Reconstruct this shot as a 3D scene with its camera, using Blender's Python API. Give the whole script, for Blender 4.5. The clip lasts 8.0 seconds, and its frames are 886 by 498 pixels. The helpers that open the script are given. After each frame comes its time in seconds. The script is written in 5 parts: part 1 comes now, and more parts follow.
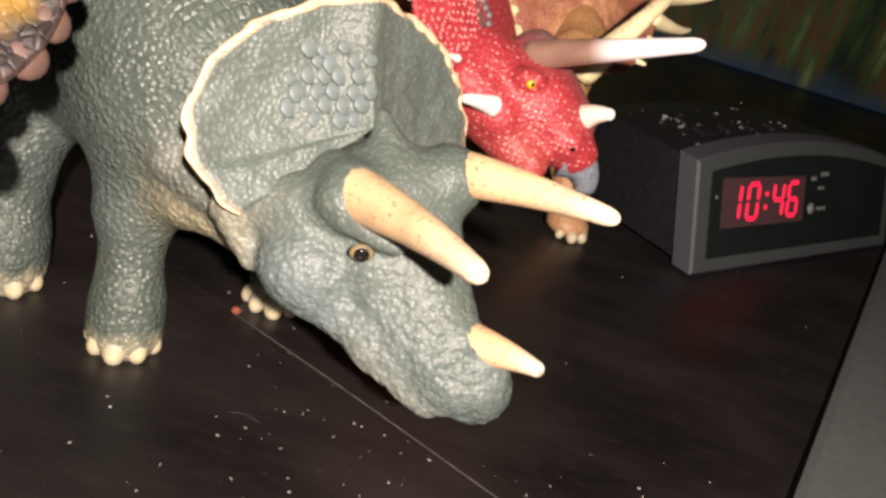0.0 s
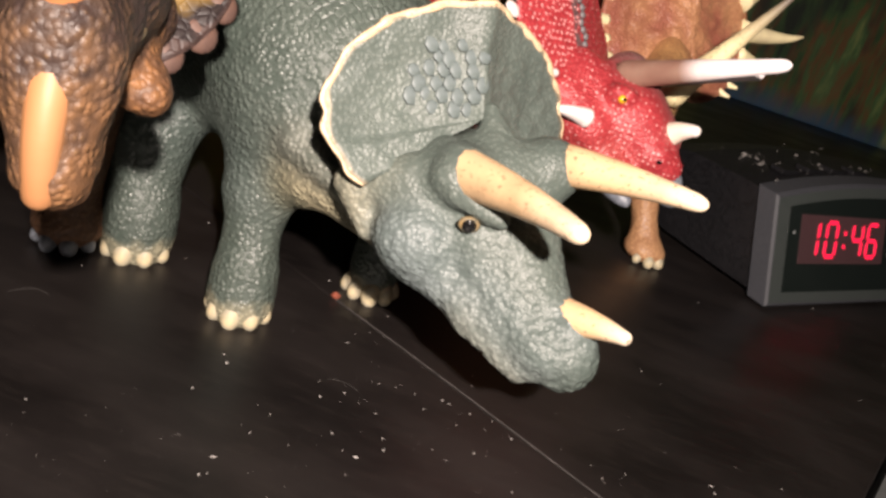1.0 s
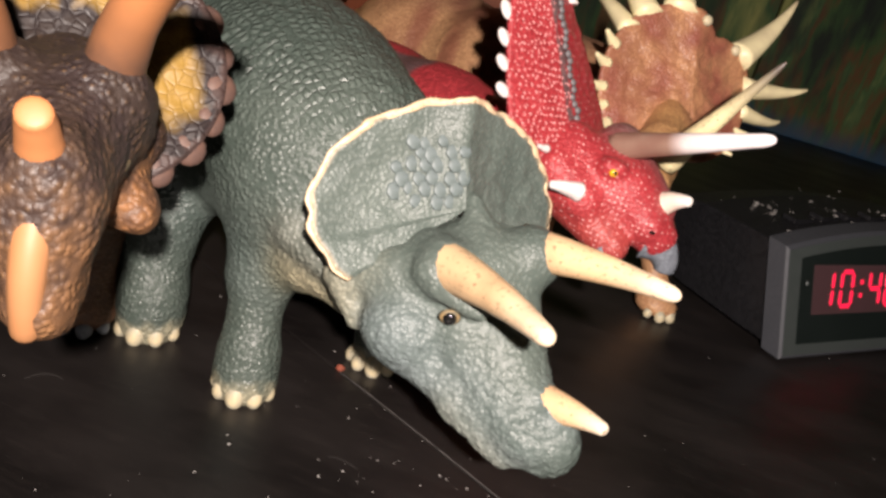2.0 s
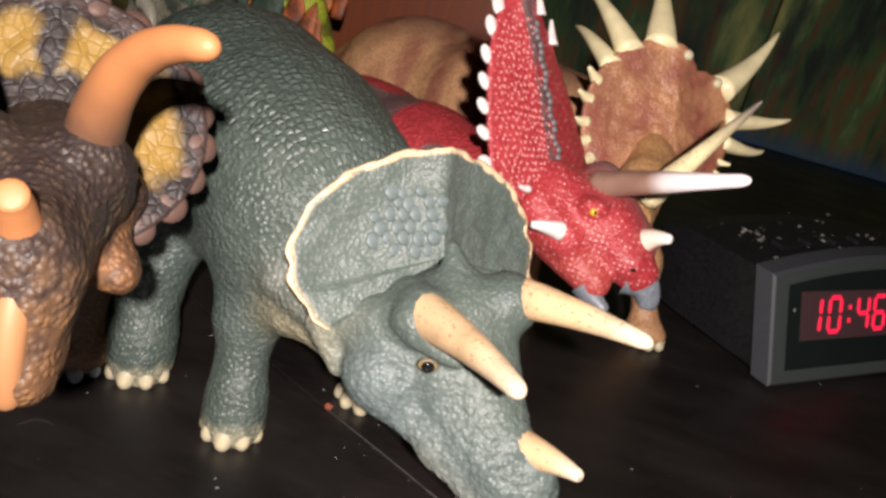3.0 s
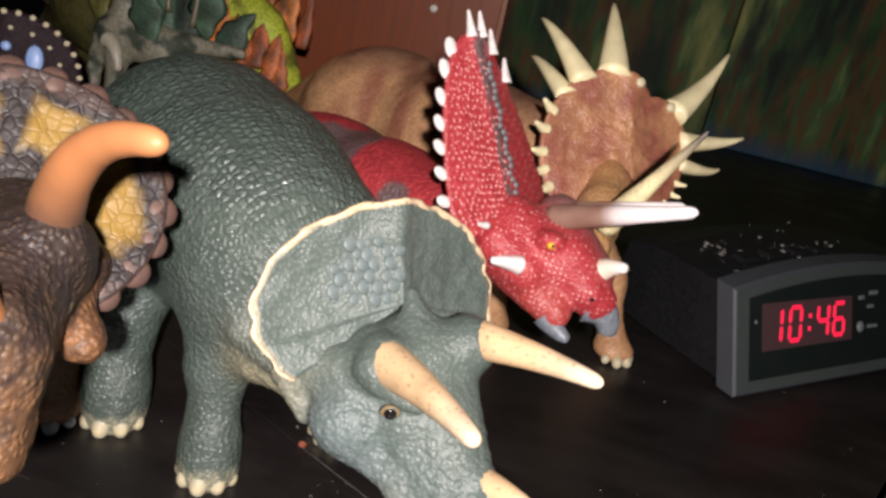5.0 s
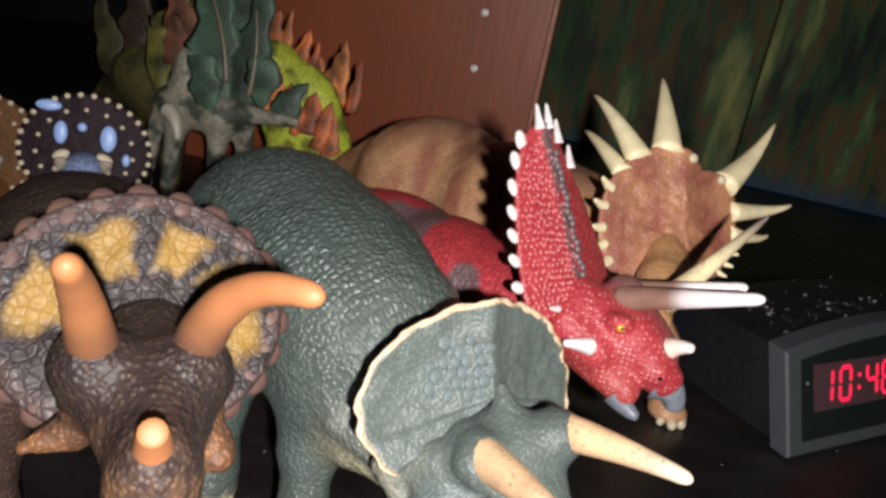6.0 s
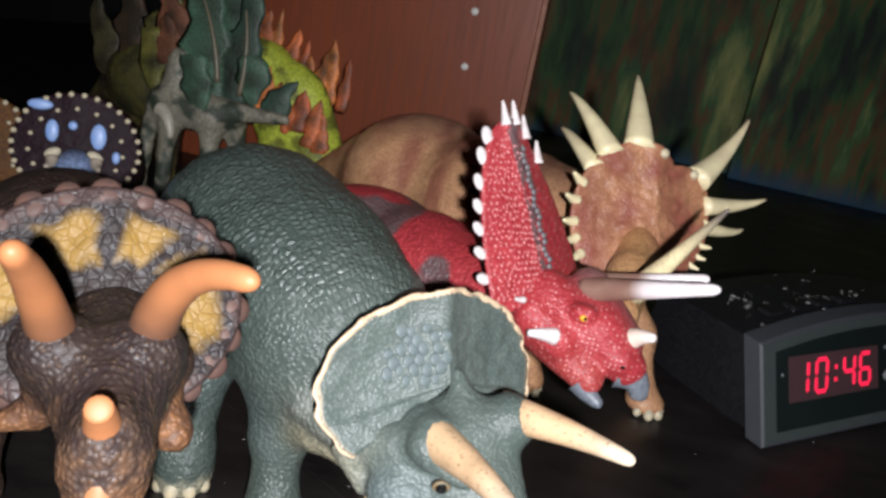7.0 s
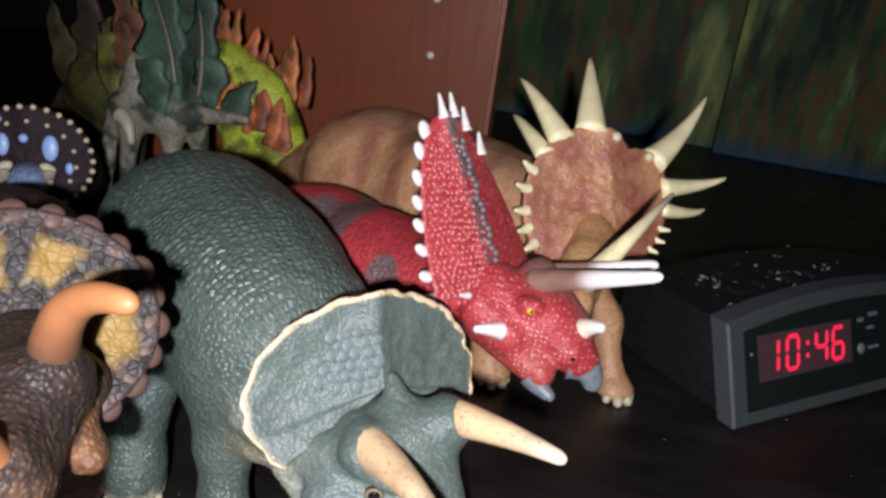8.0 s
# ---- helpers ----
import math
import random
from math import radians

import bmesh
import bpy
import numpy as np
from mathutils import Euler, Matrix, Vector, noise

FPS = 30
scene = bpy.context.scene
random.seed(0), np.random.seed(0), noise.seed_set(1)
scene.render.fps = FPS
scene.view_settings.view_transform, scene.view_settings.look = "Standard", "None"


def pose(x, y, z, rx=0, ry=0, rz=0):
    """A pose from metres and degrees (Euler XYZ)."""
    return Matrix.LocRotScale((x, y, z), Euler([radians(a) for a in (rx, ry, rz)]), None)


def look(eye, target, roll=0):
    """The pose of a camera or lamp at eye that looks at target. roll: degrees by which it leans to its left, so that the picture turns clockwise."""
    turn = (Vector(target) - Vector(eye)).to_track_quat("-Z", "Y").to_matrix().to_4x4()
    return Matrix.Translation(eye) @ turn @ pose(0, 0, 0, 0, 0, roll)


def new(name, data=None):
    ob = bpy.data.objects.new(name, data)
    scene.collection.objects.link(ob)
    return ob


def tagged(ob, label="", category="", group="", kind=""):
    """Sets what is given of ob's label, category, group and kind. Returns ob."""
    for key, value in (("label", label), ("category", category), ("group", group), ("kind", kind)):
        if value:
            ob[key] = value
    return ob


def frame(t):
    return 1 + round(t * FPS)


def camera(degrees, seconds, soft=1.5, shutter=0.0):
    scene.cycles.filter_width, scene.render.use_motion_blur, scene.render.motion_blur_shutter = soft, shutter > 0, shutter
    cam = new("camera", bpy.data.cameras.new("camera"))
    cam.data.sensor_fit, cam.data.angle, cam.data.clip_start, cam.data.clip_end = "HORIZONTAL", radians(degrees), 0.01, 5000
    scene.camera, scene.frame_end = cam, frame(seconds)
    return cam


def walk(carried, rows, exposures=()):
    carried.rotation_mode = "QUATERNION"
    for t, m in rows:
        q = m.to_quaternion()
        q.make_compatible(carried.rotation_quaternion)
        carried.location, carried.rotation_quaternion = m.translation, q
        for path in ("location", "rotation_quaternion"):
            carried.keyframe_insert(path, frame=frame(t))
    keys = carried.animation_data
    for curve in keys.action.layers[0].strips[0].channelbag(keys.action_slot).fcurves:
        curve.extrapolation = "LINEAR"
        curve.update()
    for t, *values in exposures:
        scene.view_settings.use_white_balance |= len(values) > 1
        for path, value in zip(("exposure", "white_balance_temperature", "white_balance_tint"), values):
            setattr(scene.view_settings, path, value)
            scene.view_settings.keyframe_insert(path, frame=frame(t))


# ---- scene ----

cam = camera(58.3, 8.0, 3.0)
PATH = [
    (0, (0.0413, 0.0385, 0.1393), (0.0433, 0.4880, -0.0798), 17.35),
    (0.5, (0.0405, 0.0233, 0.1279), (0.0086, 0.4696, -0.0954), 17.06),
    (1, (0.0392, 0.0149, 0.1289), (-0.0066, 0.4705, -0.0718), 18.19),
    (1.5, (0.0480, 0.0220, 0.1446), (-0.0183, 0.4761, -0.0538), 15.55),
    (2, (0.0475, 0.0170, 0.1490), (-0.0274, 0.4720, -0.0443), 15.50),
    (2.2, (0.0476, 0.0175, 0.1537), (-0.0287, 0.4744, -0.0343), 15.51),
    (3.3, (0.0521, 0.0174, 0.1600), (-0.0264, 0.4749, -0.0260), 14.08),
    (3.5, (0.0503, 0.0138, 0.1594), (-0.0259, 0.4713, -0.0272), 13.85),
    (4, (0.0543, 0.0149, 0.1661), (-0.0190, 0.4727, -0.0211), 13.25),
    (4.2, (0.0532, 0.0163, 0.1696), (-0.0194, 0.4742, -0.0177), 13.20),
    (5.3, (0.0559, 0.0143, 0.1800), (-0.0135, 0.4762, 0.0013), 12.21),
    (5.5, (0.0482, 0.0041, 0.1867), (-0.0250, 0.4660, 0.0100), 11.57),
    (6, (0.0328, 0.0045, 0.1942), (-0.0509, 0.4676, 0.0253), 11.27),
    (6.5, (0.0361, 0.0014, 0.1925), (-0.0516, 0.4650, 0.0272), 11.72),
    (7, (0.0500, -0.0001, 0.1980), (-0.0408, 0.4608, 0.0269), 10.86),
    (7.5, (0.0607, -0.0032, 0.2038), (-0.0320, 0.4549, 0.0264), 9.12),
    (8, (0.0698, 0.0113, 0.2037), (-0.0219, 0.4687, 0.0238), 7.92),
]
walk(cam, [(t, look(eye, target, roll)) for t, eye, target, roll in PATH], [(0.0, 0.34, 7700, 19), (1.0, 0.26, 7600, 19), (2.0, 0.16, 7300, 17), (4.0, 0.0, 6800, 14), (5.5, 0.0, 6750, 14), (6.5, 0.0, 6150, 10), (8.0, -0.08, 6000, 10)])

# ---- light: the small white torch beside the camera, dark room round it ----
world = bpy.data.worlds.new("world")
scene.world = world
world.use_nodes = True
world.node_tree.nodes["Background"].inputs[0].default_value = (0.9, 0.95, 1.0, 1)
world.node_tree.nodes["Background"].inputs[1].default_value = 0.025


def lamp(name, place, target, watts, size, colour):
    data = bpy.data.lights.new(name, "AREA")
    data.shape, data.size, data.energy, data.color = "DISK", size, watts, colour
    ob = new(name, data)
    ob.matrix_world = look(place, target)
    return ob


lamp("torch", (0.090, -0.080, 0.225), (0.05, 0.30, 0.06), 3.0, 0.012, (1.0, 0.965, 0.95))


# ---- materials ----
class Graph:
    """Short hand for building a node material."""

    def __init__(self, name):
        self.mat = bpy.data.materials.new(name)
        self.mat.use_nodes = True
        self.tree = self.mat.node_tree
        self.bsdf = self.tree.nodes["Principled BSDF"]

    def add(self, kind, **settings):
        node = self.tree.nodes.new(kind)
        if "feature" in settings:
            node.feature = settings["feature"]
        if "operation" in settings:
            node.operation = settings["operation"]
        if "data_type" in settings:
            node.data_type, node.blend_type = settings["data_type"], settings["blend_type"]
        if "attribute_name" in settings:
            node.attribute_name = settings["attribute_name"]
        return node

    def link(self, a, b):
        self.tree.links.new(a, b)

    def coords(self, scale=(1, 1, 1)):
        tex = self.add("ShaderNodeTexCoord")
        mapping = self.add("ShaderNodeMapping")
        mapping.inputs["Scale"].default_value = scale
        self.link(tex.outputs["Object"], mapping.inputs["Vector"])
        return mapping.outputs["Vector"]

    def noise(self, scale, detail=4.0, stretch=(1, 1, 1), rough=0.55):
        node = self.add("ShaderNodeTexNoise")
        node.inputs["Scale"].default_value, node.inputs["Detail"].default_value = scale, detail
        node.inputs["Roughness"].default_value = rough
        self.link(self.coords(stretch), node.inputs["Vector"])
        return node.outputs["Fac"]

    def cells(self, scale, feature="F1", stretch=(1, 1, 1), randomness=1.0):
        node = self.add("ShaderNodeTexVoronoi", feature=feature)
        node.inputs["Scale"].default_value = scale
        node.inputs["Randomness"].default_value = randomness
        self.link(self.coords(stretch), node.inputs["Vector"])
        return node.outputs["Distance"]

    def span(self, value, a, b, low=0.0, high=1.0):
        node = self.add("ShaderNodeMapRange")
        for key, number in zip(("From Min", "From Max", "To Min", "To Max"), (a, b, low, high)):
            node.inputs[key].default_value = number
        self.link(value, node.inputs["Value"])
        return node.outputs["Result"]

    def math(self, what, a, b):
        node = self.add("ShaderNodeMath", operation=what)
        for socket, value in zip(node.inputs, (a, b)):
            if isinstance(value, (int, float)):
                socket.default_value = value
            else:
                self.link(value, socket)
        return node.outputs[0]

    def mix(self, fac, a, b, blend="MIX"):
        node = self.add("ShaderNodeMix", data_type="RGBA", blend_type=blend)
        for socket, value in ((node.inputs[0], fac), (node.inputs[6], a), (node.inputs[7], b)):
            if isinstance(value, (int, float)):
                socket.default_value = value
            elif isinstance(value, tuple):
                socket.default_value = (*value, 1)
            else:
                self.link(value, socket)
        return node.outputs[2]

    def ramp(self, value, *stops):
        node = self.add("ShaderNodeValToRGB")
        while len(node.color_ramp.elements) < len(stops):
            node.color_ramp.elements.new(0.5)
        for element, (place, colour) in zip(node.color_ramp.elements, stops):
            element.position, element.color = place, (*colour, 1)
        self.link(value, node.inputs["Fac"])
        return node.outputs["Color"]

    def paint(self):
        node = self.add("ShaderNodeAttribute", attribute_name="paint")
        return node.outputs["Color"]

    def bump(self, height, strength, distance):
        node = self.add("ShaderNodeBump")
        node.inputs["Strength"].default_value, node.inputs["Distance"].default_value = strength, distance
        self.link(height, node.inputs["Height"])
        return node.outputs["Normal"]

    def done(self, colour, rough, normal=None, metal=0.0, specular=0.5):
        for socket, value in ((self.bsdf.inputs["Base Color"], colour), (self.bsdf.inputs["Roughness"], rough)):
            if isinstance(value, tuple):
                socket.default_value = (*value, 1)
            elif isinstance(value, (int, float)):
                socket.default_value = value
            else:
                self.link(value, socket)
        if normal is not None:
            self.link(normal, self.bsdf.inputs["Normal"])
        self.bsdf.inputs["Metallic"].default_value = metal
        self.bsdf.inputs["Specular IOR Level"].default_value = specular
        return self.mat


def scaly(name, cell, relief, wash, dark, light, rough=0.42, dots=None, rows=None, tiles=False, specular=0.5):
    """Painted soft plastic with a moulded skin of scales; paint colours come from the painted regions."""
    g = Graph(name)
    near = g.cells(cell)
    fine = g.noise(cell * 3.2, 3.0)
    broad = g.noise(55.0, 3.0)
    folds = g.noise(160.0, 2.0, (1, 1, 2.2))
    pebble = g.span(near, 0.05, 0.62, 1.0, 0.0)
    if tiles:
        pebble = g.span(g.cells(cell, "DISTANCE_TO_EDGE", (1, 1, 1), 0.7), 0.0, 0.16)
    if rows:
        skin = g.add("ShaderNodeAttribute", attribute_name="skin")
        apart = g.add("ShaderNodeSeparateXYZ")
        g.link(skin.outputs["Vector"], apart.inputs[0])
        mapping = g.add("ShaderNodeMapping")
        mapping.inputs["Scale"].default_value = (rows[0], rows[1], 0.0)
        g.link(skin.outputs["Vector"], mapping.inputs["Vector"])
        tile = g.add("ShaderNodeTexVoronoi", feature="DISTANCE_TO_EDGE")
        tile.inputs["Scale"].default_value, tile.inputs["Randomness"].default_value = 1.0, 0.55
        g.link(mapping.outputs["Vector"], tile.inputs["Vector"])
        plate = g.span(tile.outputs["Distance"], 0.0, 0.36)
        over = apart.outputs["Z"]
        pebble = g.math("ADD", g.math("MULTIPLY", plate, g.math("MULTIPLY", over, 1.5)), g.math("MULTIPLY", pebble, g.math("SUBTRACT", 1.0, g.math("MULTIPLY", over, 0.75))))
    colour = g.mix(g.span(broad, 0.3, 0.72, 0.0, wash), g.paint(), dark)
    crown = g.span(pebble, 0.55, 1.0)
    colour = g.mix(g.math("MULTIPLY", crown, g.span(broad, 0.35, 0.7, 0.3 * light[3], light[3])), colour, light[:3])
    groove = g.span(pebble, 0.0, 0.3, 0.34, 0.0)
    colour = g.mix(groove, colour, dark)
    if dots:
        spot = g.cells(dots[0], "F1", (1, 1, 1), 0.3)
        red = g.add("ShaderNodeSeparateColor")
        g.link(g.paint(), red.inputs[0])
        mask = g.math("MULTIPLY", g.span(spot, dots[1], dots[1] + 0.1, 1.0, 0.0), g.span(red.outputs[0], 0.3, 0.42, 0.0, 1.0))
        colour = g.mix(mask, colour, dots[2])
    height = g.math("ADD", g.math("MULTIPLY", pebble, 0.62), g.math("MULTIPLY", fine, 0.25))
    height = g.math("ADD", height, g.math("MULTIPLY", folds, 0.7))
    return g.done(colour, g.span(fine, 0.3, 0.7, rough - 0.08, rough + 0.14), g.bump(height, relief, 0.0011), 0.0, specular)


def plastic(name, colour, colour_2, rough=0.4, scale=300.0, stretch=(1, 1, 1), relief=0.15, metal=0.0):
    g = Graph(name)
    wear = g.noise(scale, 5.0, stretch)
    tone = g.mix(g.span(wear, 0.35, 0.72), colour, colour_2)
    tone = g.mix(g.span(g.noise(scale * 0.15, 3.0), 0.45, 0.75, 0.0, 0.5), tone, colour_2)
    return g.done(tone, g.span(wear, 0.3, 0.7, rough - 0.06, rough + 0.1), g.bump(wear, relief, 0.0006), metal)


def horn_mat(name, colour, grime, tip_speck=0.62, rough=0.42):
    """Horn paint with pin-prick grime."""
    g = Graph(name)
    specks = g.noise(900.0, 2.0)
    streak = g.noise(120.0, 4.0)
    tone = g.mix(g.span(streak, 0.4, 0.75, 0.0, 0.35), g.paint(), grime)
    tone = g.mix(g.span(specks, tip_speck, tip_speck + 0.06, 0.0, 0.7), tone, grime)
    return g.done(tone, rough, g.bump(streak, 0.2, 0.0006))


GREEN = scaly("green_toy_skin", 660.0, 0.66, 0.45, (0.030, 0.046, 0.038), (0.20, 0.245, 0.215, 0.20), 0.33, None, (430.0, 340.0))
GREEN_SMOOTH = scaly("green_toy_head", 820.0, 0.34, 0.45, (0.044, 0.065, 0.056), (0.25, 0.295, 0.275, 0.25), 0.46)
RED = scaly("red_toy_skin", 900.0, 0.42, 0.3, (0.14, 0.010, 0.014), (0.60, 0.10, 0.10, 0.10), 0.38, (520.0, 0.17, (0.62, 0.27, 0.26)))
RED_BODY = scaly("red_toy_body", 620.0, 0.6, 0.4, (0.10, 0.010, 0.013), (0.55, 0.08, 0.08, 0.10), 0.42)
TAN = scaly("tan_toy_skin", 760.0, 0.36, 0.45, (0.17, 0.06, 0.035), (0.55, 0.36, 0.20, 0.15))
BROWN = scaly("brown_toy_skin", 620.0, 0.6, 0.55, (0.022, 0.014, 0.012), (0.32, 0.18, 0.075, 0.38), 0.48, specular=0.4)
BROWN_FRILL = scaly("brown_toy_frill", 380.0, 0.3, 0.3, (0.016, 0.011, 0.011), (0.16, 0.11, 0.07, 0.04), 0.5, tiles=True, specular=0.35)
PURPLE = scaly("purple_toy_skin", 500.0, 0.3, 0.3, (0.010, 0.004, 0.007), (0.07, 0.03, 0.045, 0.05), 0.6, specular=0.2)
FAR_SKIN = scaly("background_toy_skin", 620.0, 0.35, 0.4, (0.03, 0.03, 0.018), (0.3, 0.3, 0.2, 0.08), 0.5)
ORANGE = horn_mat("orange_horn", (0.8, 0.4, 0.2), (0.36, 0.14, 0.05), 0.9, 0.55)
PALE = horn_mat("pale_horn", (0.8, 0.7, 0.6), (0.34, 0.24, 0.18), 0.9)
HORN = horn_mat("cream_horn", (0.8, 0.55, 0.34), (0.16, 0.09, 0.05))
CLAW = plastic("cream_toenail", (0.60, 0.50, 0.31), (0.34, 0.32, 0.25), 0.5, 420.0)
WHITE = plastic("white_tooth_paint", (0.78, 0.72, 0.70), (0.55, 0.47, 0.45), 0.4, 380.0)
PINK = plastic("pink_scallop_paint", (0.125, 0.066, 0.048), (0.072, 0.040, 0.033), 0.6, 420.0)
EYE_BLACK = plastic("black_eye_gloss", (0.006, 0.006, 0.006), (0.012, 0.01, 0.01), 0.12, 200.0, relief=0.0)
EYE_YELLOW = plastic("yellow_eye_paint", (0.75, 0.42, 0.02), (0.6, 0.3, 0.02), 0.25, 500.0)
EYE_RIM = plastic("ochre_eyelid_paint", (0.26, 0.17, 0.075), (0.10, 0.095, 0.07), 0.35, 600.0)
SCALE_BLUE = plastic("grey_blue_scale_paint", (0.130, 0.160, 0.162), (0.085, 0.112, 0.106), 0.5, 500.0)
DOT = plastic("pink_dot_paint", (0.70, 0.34, 0.33), (0.55, 0.20, 0.20), 0.4, 500.0)
GREY_BEAK = plastic("grey_beak_paint", (0.20, 0.22, 0.25), (0.09, 0.10, 0.12), 0.4, 700.0, relief=0.5)
GREY_RIDGE = plastic("grey_ridge_paint", (0.17, 0.155, 0.16), (0.09, 0.08, 0.085), 0.45, 500.0)
BLUE_SPOT = plastic("light_blue_spot_paint", (0.22, 0.36, 0.72), (0.30, 0.42, 0.70), 0.4, 300.0)


def table_mat():
    """Dark brown-black laminate, smeared and dusty."""
    g = Graph("dark_laminate")
    smear = g.noise(14.0, 5.0, (1, 2.2, 1))
    grain = g.noise(90.0, 5.0, (1.0, 5.0, 1.0))
    lint = g.noise(1500.0, 2.0)
    tone = g.mix(g.span(smear, 0.35, 0.7), (0.007, 0.0058, 0.0056), (0.016, 0.0128, 0.012))
    tone = g.mix(g.span(grain, 0.5, 0.8, 0.0, 0.4), tone, (0.022, 0.018, 0.016))
    tone = g.mix(g.span(lint, 0.70, 0.78, 0.0, 0.35), tone, (0.16, 0.15, 0.14))
    return g.done(tone, g.span(smear, 0.3, 0.7, 0.30, 0.5), g.bump(grain, 0.08, 0.0005))


TABLE = table_mat()
DUST = plastic("grey_dust", (0.42, 0.40, 0.38), (0.25, 0.23, 0.22), 0.9, 900.0)
DUST_LINE = plastic("dull_dust_line", (0.10, 0.09, 0.085), (0.03, 0.028, 0.026), 0.9, 260.0)
CRUMB = plastic("red_crumb", (0.30, 0.07, 0.04), (0.16, 0.04, 0.02), 0.7, 900.0)
CLOCK_CASE = plastic("black_clock_case", (0.007, 0.007, 0.008), (0.011, 0.011, 0.013), 0.42, 500.0, relief=0.1)
CLOCK_BEZEL = plastic("charcoal_clock_bezel", (0.040, 0.049, 0.047), (0.050, 0.059, 0.057), 0.42, 500.0, relief=0.1)
CLOCK_SIDE = plastic("grey_bezel_edge", (0.052, 0.055, 0.063), (0.042, 0.045, 0.053), 0.5, 500.0, relief=0.1)
CLOCK_LENS = plastic("smoked_clock_lens", (0.008, 0.012, 0.011), (0.011, 0.015, 0.014), 0.07, 40.0, relief=0.0)
CLOCK_WINDOW = plastic("red_tinted_display_window", (0.075, 0.038, 0.042), (0.065, 0.034, 0.037), 0.1, 40.0, relief=0.0)
BUTTON = plastic("grey_clock_print", (0.16, 0.17, 0.17), (0.11, 0.12, 0.12), 0.4, 300.0)


def glow(name, colour, strength):
    g = Graph(name)
    g.bsdf.inputs["Emission Color"].default_value = (*colour, 1)
    g.bsdf.inputs["Emission Strength"].default_value = strength
    return g.done((0.3, 0.01, 0.02), 0.3)


LED = glow("red_led", (1.0, 0.015, 0.07), 1.1)


def board_mat():
    g = Graph("red_brown_board")
    grain = g.noise(26.0, 6.0, (9.0, 9.0, 0.6))
    blot = g.noise(9.0, 3.0)
    tone = g.mix(g.span(grain, 0.3, 0.72), (0.230, 0.055, 0.019), (0.155, 0.037, 0.013))
    tone = g.mix(g.span(blot, 0.45, 0.7, 0.0, 0.4), tone, (0.26, 0.066, 0.024))
    return g.done(tone, g.span(grain, 0.3, 0.7, 0.4, 0.55), g.bump(grain, 0.1, 0.001))


def canvas_mat(name, seed, low):
    """Oil paint dragged downwards in greens and browns, with a blue foot."""
    g = Graph(name)
    drag = g.noise(14.0 + seed, 6.0, (1.0, 1.0, 0.16), 0.62)
    daub = g.noise(24.0 + seed, 5.0, (0.9, 1.0, 0.30))
    weave = g.noise(900.0, 2.0)
    tone = g.ramp(drag, (0.38, (0.010, 0.017, 0.010)), (0.46, (0.036, 0.092, 0.026)), (0.51, (0.13, 0.056, 0.018)), (0.56, (0.045, 0.12, 0.040)), (0.68, (0.34, 0.34, 0.11)))
    tone = g.mix(g.span(daub, 0.54, 0.74, 0.0, 0.5), tone, (0.11, 0.12, 0.05))
    tone = g.mix(g.span(daub, 0.32, 0.50, 0.85, 0.0), tone, (0.009, 0.015, 0.012))
    tex = g.add("ShaderNodeTexCoord")
    apart = g.add("ShaderNodeSeparateXYZ")
    g.link(tex.outputs["Object"], apart.inputs[0])
    edge = g.math("ADD", apart.outputs["Z"], g.math("MULTIPLY", drag, 0.09))
    tone = g.mix(g.span(edge, low, low + 0.03, 1.0, 0.0), tone, (0.022, 0.065, 0.12))
    return g.done(tone, 0.6, g.bump(g.math("ADD", daub, weave), 0.4, 0.001), 0.0, 0.25)


BOARD = board_mat()
BOARD_EDGE = plastic("board_edge_strip", (0.27, 0.10, 0.05), (0.20, 0.07, 0.03), 0.5, 200.0)
PEG = plastic("white_shelf_peg", (0.75, 0.72, 0.68), (0.5, 0.47, 0.42), 0.4, 500.0)
CANVAS_A = canvas_mat("dark_painted_canvas", 0.0, 0.035)
CANVAS_B = canvas_mat("green_painted_canvas", 7.0, 0.045)
WALL = plastic("dark_wall_paint", (0.05, 0.052, 0.05), (0.04, 0.042, 0.04), 0.8, 20.0)
GREY_CLOTH = plastic("pale_grey_cloth", (0.085, 0.09, 0.088), (0.06, 0.066, 0.065), 0.85, 250.0)


# ---- building helpers ----
def vec(*v):
    return np.array(v, dtype=float)


def unit(v):
    return np.asarray(v, float) / np.linalg.norm(v)


def mesh_from(name, verts, faces, material, colours=None, smooth=True):
    me = bpy.data.meshes.new(name)
    me.from_pydata([tuple(map(float, v)) for v in verts], [], [tuple(map(int, f)) for f in faces])
    me.materials.append(material)
    if colours is not None:
        layer = me.color_attributes.new("paint", "FLOAT_COLOR", "POINT")
        flat = np.ones((len(me.vertices), 4), dtype=np.float32)
        flat[:, :3] = colours
        layer.data.foreach_set("color", flat.ravel())
    if smooth:
        me.polygons.foreach_set("use_smooth", [True] * len(me.polygons))
    me.update()
    return me


def thing(name, base, label, category, group="", kind=""):
    ob = new(name)
    ob.empty_display_size = 0.01
    ob.location = base
    ob.matrix_world = Matrix.Translation(base)
    return tagged(ob, label, category, group, kind)


def place_of(ob):
    at = Vector(ob.location)
    while ob.parent is not None:
        ob = ob.parent
        at = at + Vector(ob.location)
    return at


def hang(name, me, parent, label=""):
    """One mesh, given in world coordinates, as a part of parent."""
    ob = new(name, me)
    ob.parent = parent
    base = place_of(parent)
    ob.matrix_basis = Matrix.Translation(-base)
    return tagged(ob, label)


